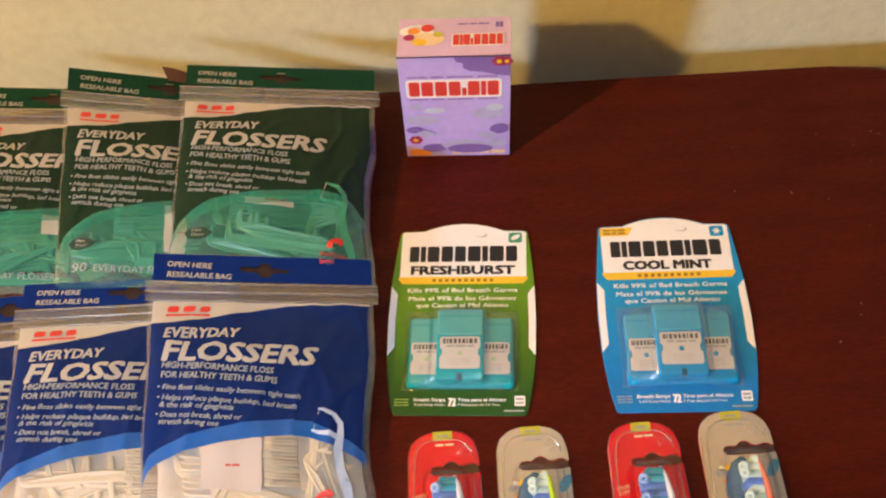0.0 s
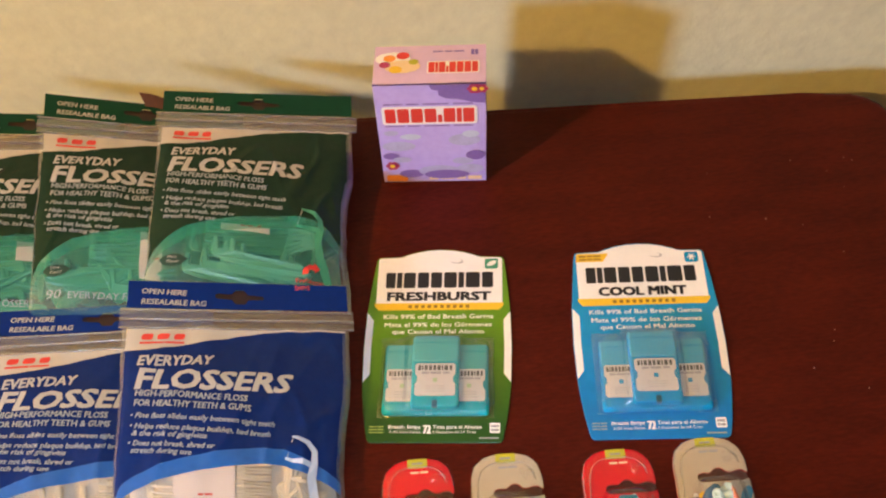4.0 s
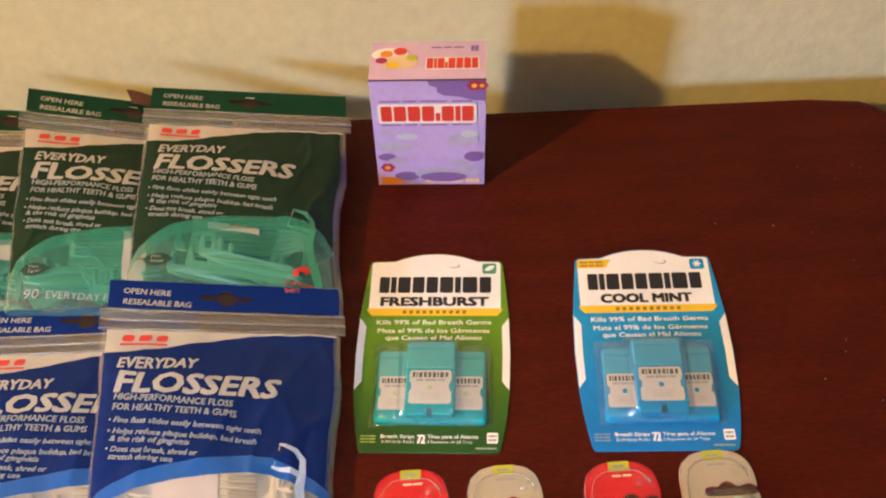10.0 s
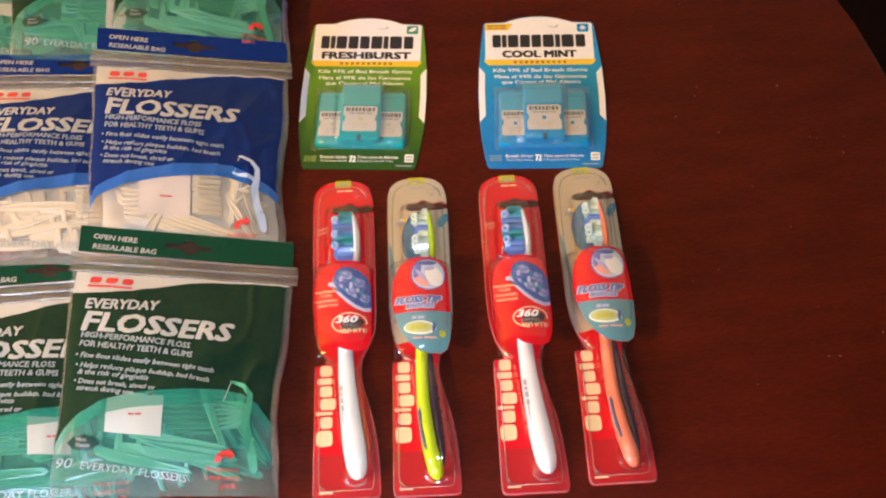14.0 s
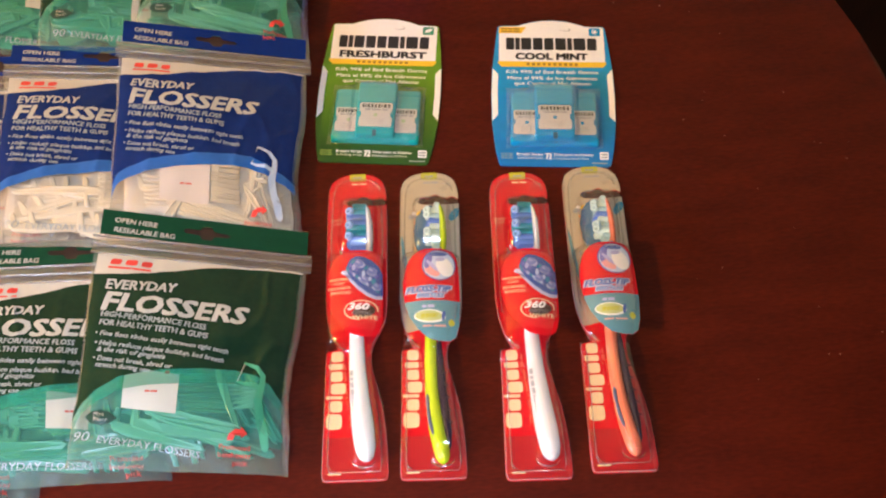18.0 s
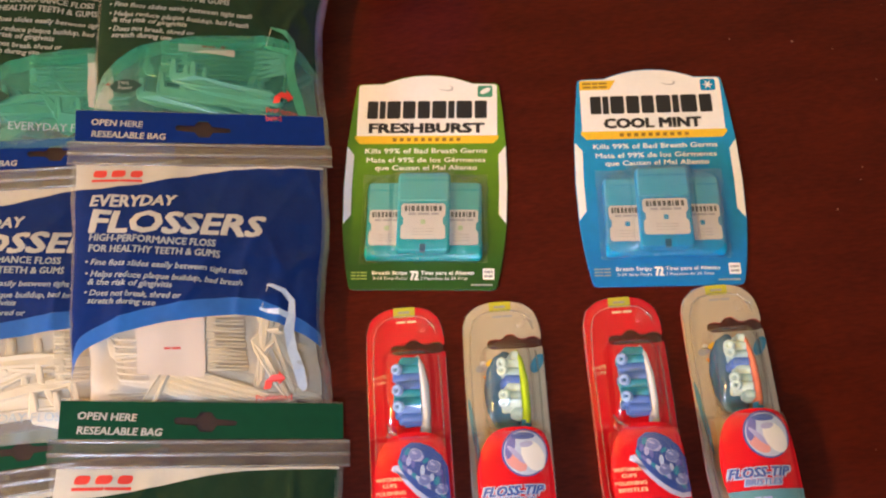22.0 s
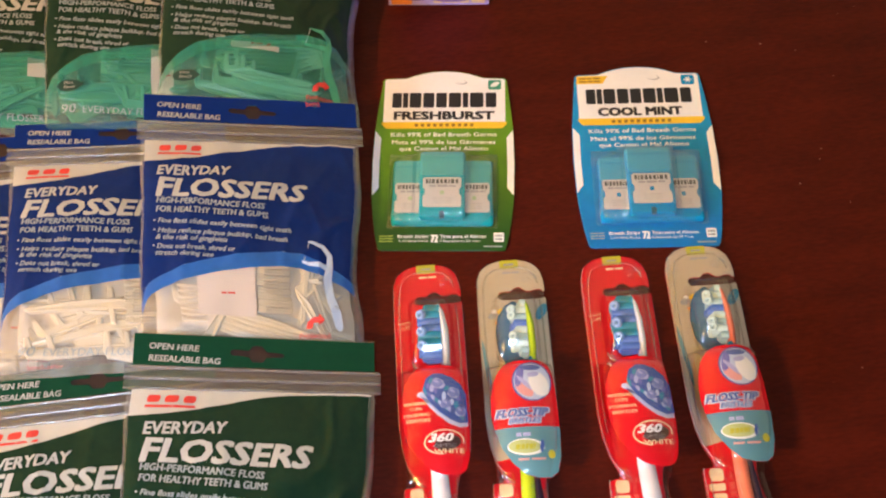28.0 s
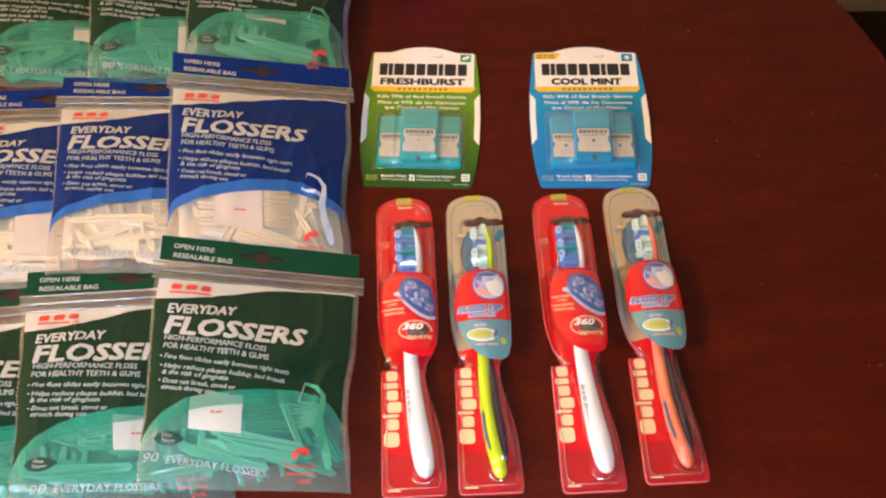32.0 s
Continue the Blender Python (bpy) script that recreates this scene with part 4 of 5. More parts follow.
        part("leaf_dot", rings("leaf_dot", ellipse(0.0140, 0.1015, 0.0022, 0.0025, 12), on(0.0008), M["lime_tab"], 2), front)

    # clear shell over card, label and brush
    def shell(u, v):
        y = 0.0006 + 0.2312 * v
        half = 0.0208 + 0.0009 * min(1, max(0, (y - 0.105) / 0.03))
        if y > 0.212:
            half *= math.sqrt(max(0.02, 1 - ((y - 0.212) / 0.0206) ** 2 * 0.80))
        right = min(half, float(np.interp(y, (0.0, 0.035, 0.050, 0.066, 0.078, 0.090, 0.102, 0.112), (0.0212, 0.0200, 0.0178, 0.0138, 0.0120, 0.0120, 0.0160, 0.0208))))
        x = -half + u * (half + right)
        tall = 0.0
        if 0.0835 < y < 0.159:
            e = 1 - abs((y - 0.1212) / 0.038) ** 12
            tall = max(tall, (0.0258 - 14.0 * x * x) * max(0, e) ** 0.5 * max(0, 1 - abs(x / 0.0215) ** 12))
        e = 1 - ((y - 0.1825) / 0.0238) ** 8 - ((x - 0.001) / 0.0140) ** 6
        tall = max(tall, (0.0180 - 0.40 * max(0, 0.174 - y)) * max(0, e) ** 0.4)  # its foot slopes down
        cx = 0.001 + 0.0075 * max(0, min(1, (0.105 - y) / 0.085)) ** 1.3
        e = 1 - ((x - cx) / 0.0105) ** 4 - (max(0, (0.030 - y) / 0.019)) ** 4
        if y < 0.11:
            tall = max(tall, 0.0176 * max(0, e) ** 0.45)
        rim = 0.0012 if 0.04 < u < 0.96 else 0.0
        return (x, y, 0.0018 + rim + tall)

    rim = [Vector(p) for p in low_right + [(0.0220, 0.2035), (0.0216, 0.2150)] + crown + low_left]
    verts = []
    for i, p in enumerate(rim):
        d = (rim[(i + 1) % len(rim)] - rim[i - 1]).normalized()
        verts += [(p.x, p.y, 0.0024), (p.x - d.y * 0.0007, p.y + d.x * 0.0007, 0.0034)]
    k = len(rim)
    quads = [(2 * i, 2 * ((i + 1) % k), 2 * ((i + 1) % k) + 1, 2 * i + 1) for i in range(k) if not 0.2 < rim[i].y < 0.212 or rim[i].x < 0]
    # a low moulded step running inside the edge
    step = [(0.0180, 0.118), (0.0184, 0.190), (0.0176, 0.2040)], [(0.0172, 0.2165), (0.0150, 0.2230), (0.0105, 0.2268), (0.0050, 0.2280), (-0.0050, 0.2280), (-0.0105, 0.2268), (-0.0152, 0.2230), (-0.0174, 0.2160), (-0.0184, 0.198), (-0.0184, 0.130), (-0.0176, 0.118)], [(-0.0172, 0.085), (-0.0178, 0.010), (-0.0165, 0.0058), (0.0160, 0.0058), (0.0176, 0.010), (0.0168, 0.036), (0.0140, 0.052)]
    for line in step:
        part("shell_step", sweep("shell_step", [(x, y, 0.0030, 0.0005, 0.0006) for x, y in line], M["step"], 6), pack)
    part("shell_flange", mesh_of("shell_flange", verts, quads, M["flange"]), pack)
    # glossy bows added at the bubbles' rounded corners to put glints there
    def bow(cx, cy, z, r, a0, a1, thick):
        turns = [radians(a0 + (a1 - a0) * i / 8) for i in range(9)]
        path = [(cx + r * math.cos(a), cy + r * math.sin(a), z, thick * (0.35 + 0.65 * math.sin(math.pi * (i + 0.5) / 9)), thick) for i, a in enumerate(turns)]
        part("glint_corner", sweep("glint_corner", path, M["fillet"], 8), pack)

    bow(-0.0040, 0.1680, 0.0070, 0.0078, 185, 262, 0.0009)
    bow(-0.0030, 0.1655, 0.0040, 0.0092, 200, 240, 0.0007)
    bow(0.0060, 0.1660, 0.0060, 0.0066, 275, 340, 0.0008)
    bow(0.0060, 0.0165, 0.0060, 0.0090, 205, 330, 0.0008)
    bow(-0.0125, 0.0120, 0.0030, 0.0050, 190, 255, 0.0006)
    bow(0.0128, 0.2180, 0.0034, 0.0044, 20, 90, 0.0007)
    bow(-0.0040, 0.0990, 0.0070, 0.0100, 195, 250, 0.0009)
    def knuckle(cx, cy, z, r):
        """A small clear dome at a shell corner, added to catch a glint."""
        fn = lambda u, v: (cx + r * math.cos(2 * math.pi * u) * math.sin(v * 1.35), cy + r * 1.2 * math.sin(2 * math.pi * u) * math.sin(v * 1.35), z + r * (math.cos(v * 1.35) - math.cos(1.35)))
        part("glint_corner", grid("glint_corner", 16, 6, fn, M["corner"]), pack)

    knuckle(-0.0098, 0.1625, 0.0050, 0.0040)
    knuckle(0.0088, 0.1608, 0.0060, 0.0034)
    knuckle(-0.0102, 0.0925, 0.0040, 0.0036)
    knuckle(0.0105, 0.2205, 0.0026, 0.0034)
    part("shell", grid("shell", 40, 120, shell, M["blister"]), pack, "clear moulded plastic shell")
    return pack


RED_LABEL = "carded toothbrush with white handle in red pack under clear plastic"
brush_pack(pose(0.0643, 0.0440, TOP, 0, 0, -2.2), RED_LABEL, "red", "white_handle")
brush_pack(pose(0.1152, 0.0412, TOP, 0, 0, -2.9), "carded toothbrush with lime green handle on red and beige card", "beige", "lime")
brush_pack(pose(0.1832, 0.0360, TOP, 0, 0, -2.5), RED_LABEL, "red", "white_handle")
brush_pack(pose(0.2388, 0.0368, TOP, 0, 0, -2.3), "carded toothbrush with coral handle on red and beige card", "beige", "coral")


# ---- box of plasters ----


def plaster_box(m):
    ob = thing("plaster_box", m, "small upright lilac carton of sticking plasters beside the wall", "box")
    W, D, H, S = 0.0748, 0.0345, 0.1030, 0.0035  # S: the carton stands a little askew
    verts = [(0, 0, 0), (W, 0, 0), (W, D, 0), (0, D, 0), (S, 0, H), (W + S * 0.8, 0, H), (W + S * 0.8, D, H), (S, D, H)]

    def panel(name, ids, mat):
        pts = [Vector(verts[i]) for i in ids]
        n = (pts[1] - pts[0]).cross(pts[3] - pts[0]).normalized()
        fn = lambda u, v: pts[0].lerp(pts[1], u).lerp(pts[3].lerp(pts[2], u), v) + n * 0.0004 * math.sin(math.pi * u) * math.sin(math.pi * v)
        return part(name, grid(name, 8, 8, fn, M[mat]), ob)

    front = panel("front_panel", (0, 1, 5, 4), "box_front")
    lid = panel("lid", (4, 5, 6, 7), "box_top")
    panel("side_panel", (1, 2, 6, 5), "box_dark")
    panel("side_panel", (3, 0, 4, 7), "box_dark")
    panel("back_panel", (2, 3, 7, 6), "box_front")
    panel("base_panel", (3, 2, 1, 0), "box_front")

    def face(h):  # x, z fractions on the front
        return lambda a, b: (W * a + S * b * (1 - 0.2 * a), -0.0004 - h, H * b)

    def cap(h):
        return lambda a, b: (S + W * a * (1 - 0.015), D * b, H + 0.0004 + h)

    part("fold_edge", sweep("fold_edge", [(S, -0.0002, H, 0.0005, 0.0005), (W + S * 0.8, -0.0002, H, 0.0005, 0.0005)], M["box_dark"], 6), ob)
    # printed shapes on the front, no figure
    part("print_patch", rings("print_patch", [(0.50, 0.995), (0.52, 0.955), (0.58, 0.94), (0.58, 0.90), (0.64, 0.87), (0.76, 0.86), (0.88, 0.83), (0.995, 0.82), (0.995, 0.995)], face(0.0002), M["plum"], 3, False), front)
    for cx, cy, r in [(0.90, 0.955, 0.035), (0.965, 0.955, 0.03), (0.10, 0.19, 0.035)]:
        for k in range(6):
            a = k * math.pi / 3
            part("petal", rings("petal", ellipse(cx + r * 1.15 * math.cos(a), cy + r * 0.8 * math.sin(a), r * 0.75, r * 0.55, 12), face(0.0004), M["magenta"], 2, False), front)
        part("flower_heart", rings("flower_heart", ellipse(cx, cy, r * 0.75, r * 0.55, 12), face(0.0006), M["yellow"], 2, False), front)
    part("mark_backing", rings("mark_backing", rounded(rect(0.055, 0.625, 0.925, 0.800), 0.03), face(0.0004), M["white"], 2, False), front)
    blocks("mark", [0.95, 1.05, 1.05, 1.05, 0.4, 1.05, 0.45, 1.0], 0.075, 0.905, 0.645, 0.135, face(0.0006), M["red_text"], front, gap=0.15, heights=[1, 1, 1, 1, 0.55, 1, 1, 1])
    for z in (0.815, 0.602):
        blocks("fine_print", [3, 2, 4, 3], 0.06, 0.90, z, 0.012, face(0.0003), M["plum"], front)
    for q, (cx, cz, rx, rz, mat) in enumerate([(0.18, 0.40, 0.16, 0.05, "violet_light"), (0.80, 0.46, 0.15, 0.06, "violet_light"), (0.86, 0.52, 0.08, 0.035, "sky_print"), (0.85, 0.15, 0.13, 0.05, "violet_light"), (0.28, 0.10, 0.12, 0.045, "plum"), (0.55, 0.13, 0.20, 0.06, "violet_light"), (0.62, 0.09, 0.22, 0.05, "plum"), (0.30, 0.50, 0.10, 0.03, "sky_print"), (0.12, 0.54, 0.07, 0.025, "violet_light"), (0.90, 0.30, 0.09, 0.05, "plum"), (0.78, 0.24, 0.10, 0.035, "violet_light"), (0.10, 0.30, 0.08, 0.035, "plum"), (0.20, 0.26, 0.09, 0.03, "violet_light")]):
        part("print_patch", rings("print_patch", ellipse(cx, cz, rx, rz, 18), face(0.0002 + 0.00004 * q), M[mat], 2, False), front)
    part("orange_flash", rings("orange_flash", rounded(rect(0.03, 0.015, 0.235, 0.085), 0.02), face(0.0003), M["orange"], 2, False), front)
    blocks("fine_print", [2, 3, 2, 3], 0.44, 0.97, 0.030, 0.038, face(0.0004), M["cream"], front)
    # lid: plaster pictures, upside-down mark
    for q, (cx, cy, turn, mat) in enumerate([(0.17, 0.66, -22, "white"), (0.26, 0.44, -22, "cream")]):
        part("plaster_picture", rings("plaster_picture", ellipse(cx, cy, 0.16, 0.17, 16, turn), cap(0.0002 + 0.0001 * q), M[mat], 2, False), lid)
    for q, (cx, cy, r, mat) in enumerate([(0.14, 0.66, 0.055, "orange"), (0.20, 0.36, 0.06, "yellow"), (0.26, 0.72, 0.06, "red_text"), (0.36, 0.55, 0.045, "lime_tab"), (0.10, 0.48, 0.05, "magenta")]):
        part("picture_patch", rings("picture_patch", ellipse(cx, cy, r, r * 1.6, 12), cap(0.0004 + 0.0001 * q), M[mat], 2, False), lid)
    part("mark_backing", rings("mark_backing", rounded(rect(0.482, 0.25, 0.950, 0.565), 0.03), cap(0.0002), M["white"], 2, False), lid)
    blocks("mark", [1.0, 0.45, 1.05, 0.4, 1.05, 1.05, 1.05, 0.95], 0.49, 0.94, 0.27, 0.27, cap(0.0004), M["red_text"], lid, gap=0.15, heights=[1, 1, 1, 0.6, 1, 1, 1, 1])
    blocks("fine_print", [4, 3, 4], 0.52, 0.82, 0.80, 0.04, cap(0.0003), M["plum"], lid)
    blocks("fine_print", [1, 1], 0.87, 0.94, 0.72, 0.14, cap(0.0003), M["plum"], lid)
    return ob


plaster_box(pose(0.0664, 0.4955, TOP + 0.0003, 0, 0, -7.0))


# ---- resealable bags of flossers ----

BAG_W, BAG_L = 0.136, 0.166
PICK_OUTLINE = [(-0.0022, 0.004), (0.0, 0.0), (0.0022, 0.004), (0.0026, 0.030), (0.0032, 0.050), (0.0032, 0.056), (0.0118, 0.0580), (0.0124, 0.0612), (0.0040, 0.0602), (0.0042, 0.0690), (0.0122, 0.0708), (0.0122, 0.0742), (0.0020, 0.0745), (-0.0015, 0.0720), (-0.0032, 0.060), (-0.0034, 0.050), (-0.0027, 0.030)]


def bag(x, y, turn, zs, color, seed, slip, label, vmax=1.0, bulge=0.009, low_text=0.0, low_arrow=0.0, torn=False, slide=0.0):
    """zs: heights of the top left, top right, bottom left and bottom right corners of its face."""
    rnd = random.Random(seed)
    ob = thing("flosser_bag", pose(x, y, TOP, 0, 0, turn), label, "bag", "flosser bags")
    z00, z10, z01, z11 = [z - TOP for z in zs]
    off = Vector((seed * 3.7, seed * 1.3, 0))

    def swell(u, v):
        g = max(0, min(1, (v - 0.17) / 0.40))
        g = g * g * (3 - 2 * g)
        g *= max(0, 1 - max(0, (v - vmax + 0.20) / 0.20) ** 2)
        return bulge * g * max(0, math.sin(math.pi * min(1, max(0, u)))) ** 0.55

    def S(u, v, h=0.0):
        base = (z00 * (1 - u) + z10 * u) * (1 - v) + (z01 * (1 - u) + z11 * u) * v
        soft = max(0, min(1, (v - 0.12) * 6)) * max(0.15, min(1, u * 8, (1 - u) * 8))
        p = Vector((u * 5, v * 6, 0)) + off
        fold = max(0, 0.22 - abs(noise.noise(Vector((u * 4.2 + v * 1.6, v * 2.2 - u, 3.0)) + off))) / 0.22
        wr = 0.0018 * noise.noise(p) + 0.0007 * noise.noise(p * 2.7) + 0.0010 * fold * fold
        side = max(0, min(1, (u - 0.66) * 4))  # slack film: long creases down the open side
        ridge = max(0, 0.30 - abs(noise.noise(Vector((u * 5.5 + v * 1.8, v * 3.4 - u * 2, 7.0)) + off))) / 0.30
        wr += side * (0.0036 * ridge * ridge + 0.0022 * noise.noise(Vector((u * 7, v * 5, 2.0)) + off))
        wr += 0.0022 * math.exp(-((v - 0.20) / 0.07) ** 2) * noise.noise(Vector((u * 13, v * 3, 4.0)) + off)
        edge = 0.003 * math.exp(-min(u, 1 - u) / 0.02) * max(0, min(1, (v - 0.2) * 5))
        pinch = (0.045 * max(0, v - 0.15) + 0.030 * math.exp(-((v - 0.72) / 0.2) ** 2)) * max(0, 2 * u - 1)
        ripple = (2 * u - 1) * max(0, min(1, (v - 0.16) * 8)) * (0.0016 * noise.noise(Vector((v * 6, seed * 2.1, 0 if u < 0.5 else 5))) + 0.0007 * noise.noise(Vector((v * 17, seed, 0 if u < 0.5 else 9))))
        return (u * BAG_W - pinch * BAG_W + ripple, -v * BAG_L, base + swell(u, v) + wr * soft - edge + h)

    def lay(h):  # text plane: a in 0..1 across, b = -v
        return lambda a, b: S(a, -b, h)

    def arch(u):
        us = (0.0, 0.03, 0.05, 0.10, 0.20, 0.33, 0.47, 0.62, 0.73, 0.83, 0.91, 0.97, 1.0)
        green = (0.915, 0.850, 0.818, 0.770, 0.718, 0.690, 0.677, 0.667, 0.663, 0.678, 0.714, 0.775, 0.81)
        blue = (0.885, 0.810, 0.785, 0.760, 0.727, 0.701, 0.685, 0.677, 0.683, 0.714, 0.746, 0.778, 0.80)
        return float(np.interp(u, us, green if color == "green" else blue))

    def wave(u):
        return 0.283 - 0.084 * (0.5 - 0.5 * math.cos(math.pi * min(1, max(0, (u - 0.02) / 0.72))))

    def strip(name, v0, v1, mat, u0, u1, nu=40, nv=8, h=0.0):
        fn = lambda a, b: S(u0 + (u1 - u0) * a, v0(u0 + (u1 - u0) * a) * (1 - b) + v1(u0 + (u1 - u0) * a) * b, h)
        return part(name, grid(name, nu, nv, fn, mat), ob)

    main, band, head = ("bag_green", "bag_band_green", "header_green") if color == "green" else ("bag_blue", "bag_band_blue", "header_blue")
    const = lambda c: (lambda u: c)
    # header with its hanging hole cut through
    bm = bmesh.new()
    outer = [(0.014 + 0.986 * i / 12, -0.009) for i in range(13)] + [(1.0 - 0.986 * i / 12, 0.105) for i in range(13)]
    hole = [(0.396, 0.044), (0.405, 0.038), (0.47, 0.041), (0.487, 0.022), (0.525, 0.022), (0.542, 0.043), (0.61, 0.048), (0.618, 0.055), (0.61, 0.064), (0.545, 0.064), (0.53, 0.084), (0.488, 0.084), (0.47, 0.064), (0.405, 0.060), (0.396, 0.053)]
    edges = []
    for loop in (outer, hole):
        vs = [bm.verts.new((a, -b, 0)) for a, b in loop]
        edges += [bm.edges.new((vs[i], vs[(i + 1) % len(vs)])) for i in range(len(vs))]
    bmesh.ops.triangle_fill(bm, use_beauty=True, edges=edges)
    for v in bm.verts:
        v.co = Vector(S(v.co.x, -v.co.y, 0.0004))
    header = part("header", from_bm("header", bm, M[head]), ob)
    lettering("lettering", "OPEN HERE", 0.076, 0.272, -0.046, 0.023, lay(0.0009), M["text_white"], header, shear=0.15, bold=0.03, slope=-0.006)
    lettering("lettering", "RESEALABLE BAG", 0.076, 0.359, -0.090, 0.023, lay(0.0009), M["text_white"], header, shear=0.15, bold=0.03, slope=-0.006)
    strip("header_back", const(0.018), const(0.090), M["header_back"], 0.375, 0.64, 8, 3, -0.0012)
    # seal: clear film with raised ribs
    strip("seal_film", const(0.105), const(0.192), M["seal"], -0.015, 1.025, 30, 6)
    for v, r in ((0.114, 0.0009), (0.152, 0.0012), (0.188, 0.0007)):
        part("seal_rib", sweep("seal_rib", [(*S(-0.015 + 1.04 * i / 16, v, 0.0004), r, r * 0.8) for i in range(17)], M["rib"], 6), ob)
    # printed face
    strip("white_panel", const(0.192), wave, M["bag_white"], 0.02, 0.985)
    face = strip("printed_face", wave, arch, M[main], 0.012, 0.985, 84, 48)
    strip("arch_band", arch, lambda u: arch(u) + 0.048 + 0.012 * math.sin(math.pi * u), M[band], 0.012, 0.985, 60, 3)
    strip("window_film", lambda u: arch(u) + 0.048 + 0.012 * math.sin(math.pi * u), const(vmax), M["film_" + color], 0.0, 1.0, 44, 14)
    for a, b in ((0.0, 0.022), (0.973, 1.0)):
        strip("side_weld", const(0.192), const(vmax), M["weld"], a, b, 3, 30, 0.0002)
    strip("top_edge", const(-0.014), const(-0.0085), M["seal"], 0.012, 1.0, 20, 1)

    # back sheet, hanging a little lower
    def back(u, v):
        p = S(u, v)
        return (p[0], p[1], max(0.0010, p[2] - 0.0012 - 1.25 * swell(u, v)))

    part("back_film", grid("back_film", 24, 26, lambda a, b: back(a, 0.105 + b * (vmax - 0.105)), M["weld"]), ob)
    # mark, drawn as plain slanted blocks
    for u0, u1 in ((0.082, 0.138), (0.150, 0.210), (0.222, 0.274)):
        shape = rounded([(u0, -0.238), (u1 - 0.006, -0.238), (u1, -0.212), (u0 + 0.006, -0.212)], 0.012, 3)
        part("mark", rings("mark", shape, lay(0.0005), M["red_text"], 2, False), face)
    blocks("mark_line", [5, 4], 0.078, 0.272, -0.256, 0.009, lay(0.0005), M["red_text"], face, gap=0.03)
    # lettering
    lettering("lettering", "EVERYDAY", 0.083, 0.404, -0.347, 0.043, lay(0.0005), M["text_white"], face, shear=0.2, bold=0.035)
    lettering("lettering", "FLOSSERS", 0.080, 0.750, -0.438, 0.082, lay(0.0005), M["text_white"], face, shear=0.2, bold=0.042, slope=-0.033)
    lettering("lettering", "HIGH-PERFORMANCE FLOSS", 0.082, 0.562, -0.467, 0.025, lay(0.0005), M["text_grey"], face, shear=0.15, bold=0.03, slope=-0.040)
    lettering("lettering", "FOR HEALTHY TEETH & GUMS", 0.080, 0.578, -0.505, 0.025, lay(0.0005), M["text_grey"], face, shear=0.15, bold=0.03, slope=-0.040)
    for line, end, v in [("• Fine floss slides easily between tight teeth", 0.685, 0.549), ("• Helps reduce plaque buildup, bad breath", 0.668, 0.588), ("  & the risk of gingivitis", 0.395, 0.615), ("• Does not break, shred or", 0.429, 0.650), ("  stretch during use", 0.333, 0.677)]:
        lettering("lettering", line.strip(), 0.070 if line[0] != " " else 0.082, end, -v, 0.020, lay(0.0005), M["text_grey"], face, shear=0.3, bold=0.028, slope=-0.085 * (end - 0.07))
    bottom = vmax - 0.105 + low_text
    lettering("lettering", "90", 0.10 - slide, 0.17 - slide, -(bottom + 0.010), 0.036, lay(0.0009), M["text_grey"], face, shear=0.2, bold=0.01)
    lettering("lettering", "EVERYDAY FLOSSERS", 0.20 - slide, 0.66 - slide * 1.1, -(bottom + 0.013), 0.028, lay(0.0009), M["text_grey"], face, shear=0.2, bold=0.012, slope=-0.022 - slide * 0.4)
    low = vmax - 1.0 + low_arrow
    over = (0.035 if color == "green" else 0.0) - slide * 0.9
    arrow = [(0.735, -0.815), (0.745, -0.790), (0.775, -0.772), (0.800, -0.772), (0.800, -0.760), (0.830, -0.785), (0.800, -0.805), (0.800, -0.795), (0.775, -0.795), (0.765, -0.815)]
    part("arrow", mesh_of("arrow", [lay(0.0015)(p + over, q - low) for p, q in arrow], [tuple(range(len(arrow)))], M["red_text"]), face)
    for i, (line, a, b) in enumerate([("Protected", 0.70, 0.845), ("bend-away", 0.695, 0.850), ("pick", 0.765, 0.835)]):
        lettering("lettering", line, a + over, b + over, -(0.848 + low + i * 0.028), 0.020, lay(0.0009), M["red_text"], face, bold=0.01)
    if color == "green":
        tip = 0.7 * (vmax - 1.0)
        leaf = [(0.075, -0.835), (0.10, -0.815), (0.14, -0.808), (0.18, -0.815), (0.215, -0.838), (0.18, -0.858), (0.14, -0.865), (0.10, -0.858)]
        badge = part("flavour_leaf", rings("flavour_leaf", [(p, q - tip) for p, q in leaf], lay(0.0009), M["leaf_dark"], 3, False), face)
        lettering("lettering", "Mint", 0.115, 0.160, -0.832 - tip, 0.016, lay(0.0013), M["text_white"], face)
        lettering("lettering", "Flavor", 0.115, 0.175, -0.852 - tip, 0.016, lay(0.0013), M["text_white"], face)
    # big printed pick over the right end of the arch
    pm = M["pick_green" if color == "green" else "sky_print"]
    fall, along = (0.010, 0.005) if color == "green" else (0.016, 0.004)
    curve = [(0.765, 0.620, 0.004), (0.790, 0.625, 0.008), (0.835, 0.640, 0.011), (0.868, 0.672, 0.013), (0.870, 0.715, 0.016), (0.855, 0.770, 0.020), (0.862, 0.840, 0.021), (0.878, 0.905, 0.022), (0.888, 0.955, 0.019), (0.892, 0.970, 0.007)]
    lv, lf = [], []
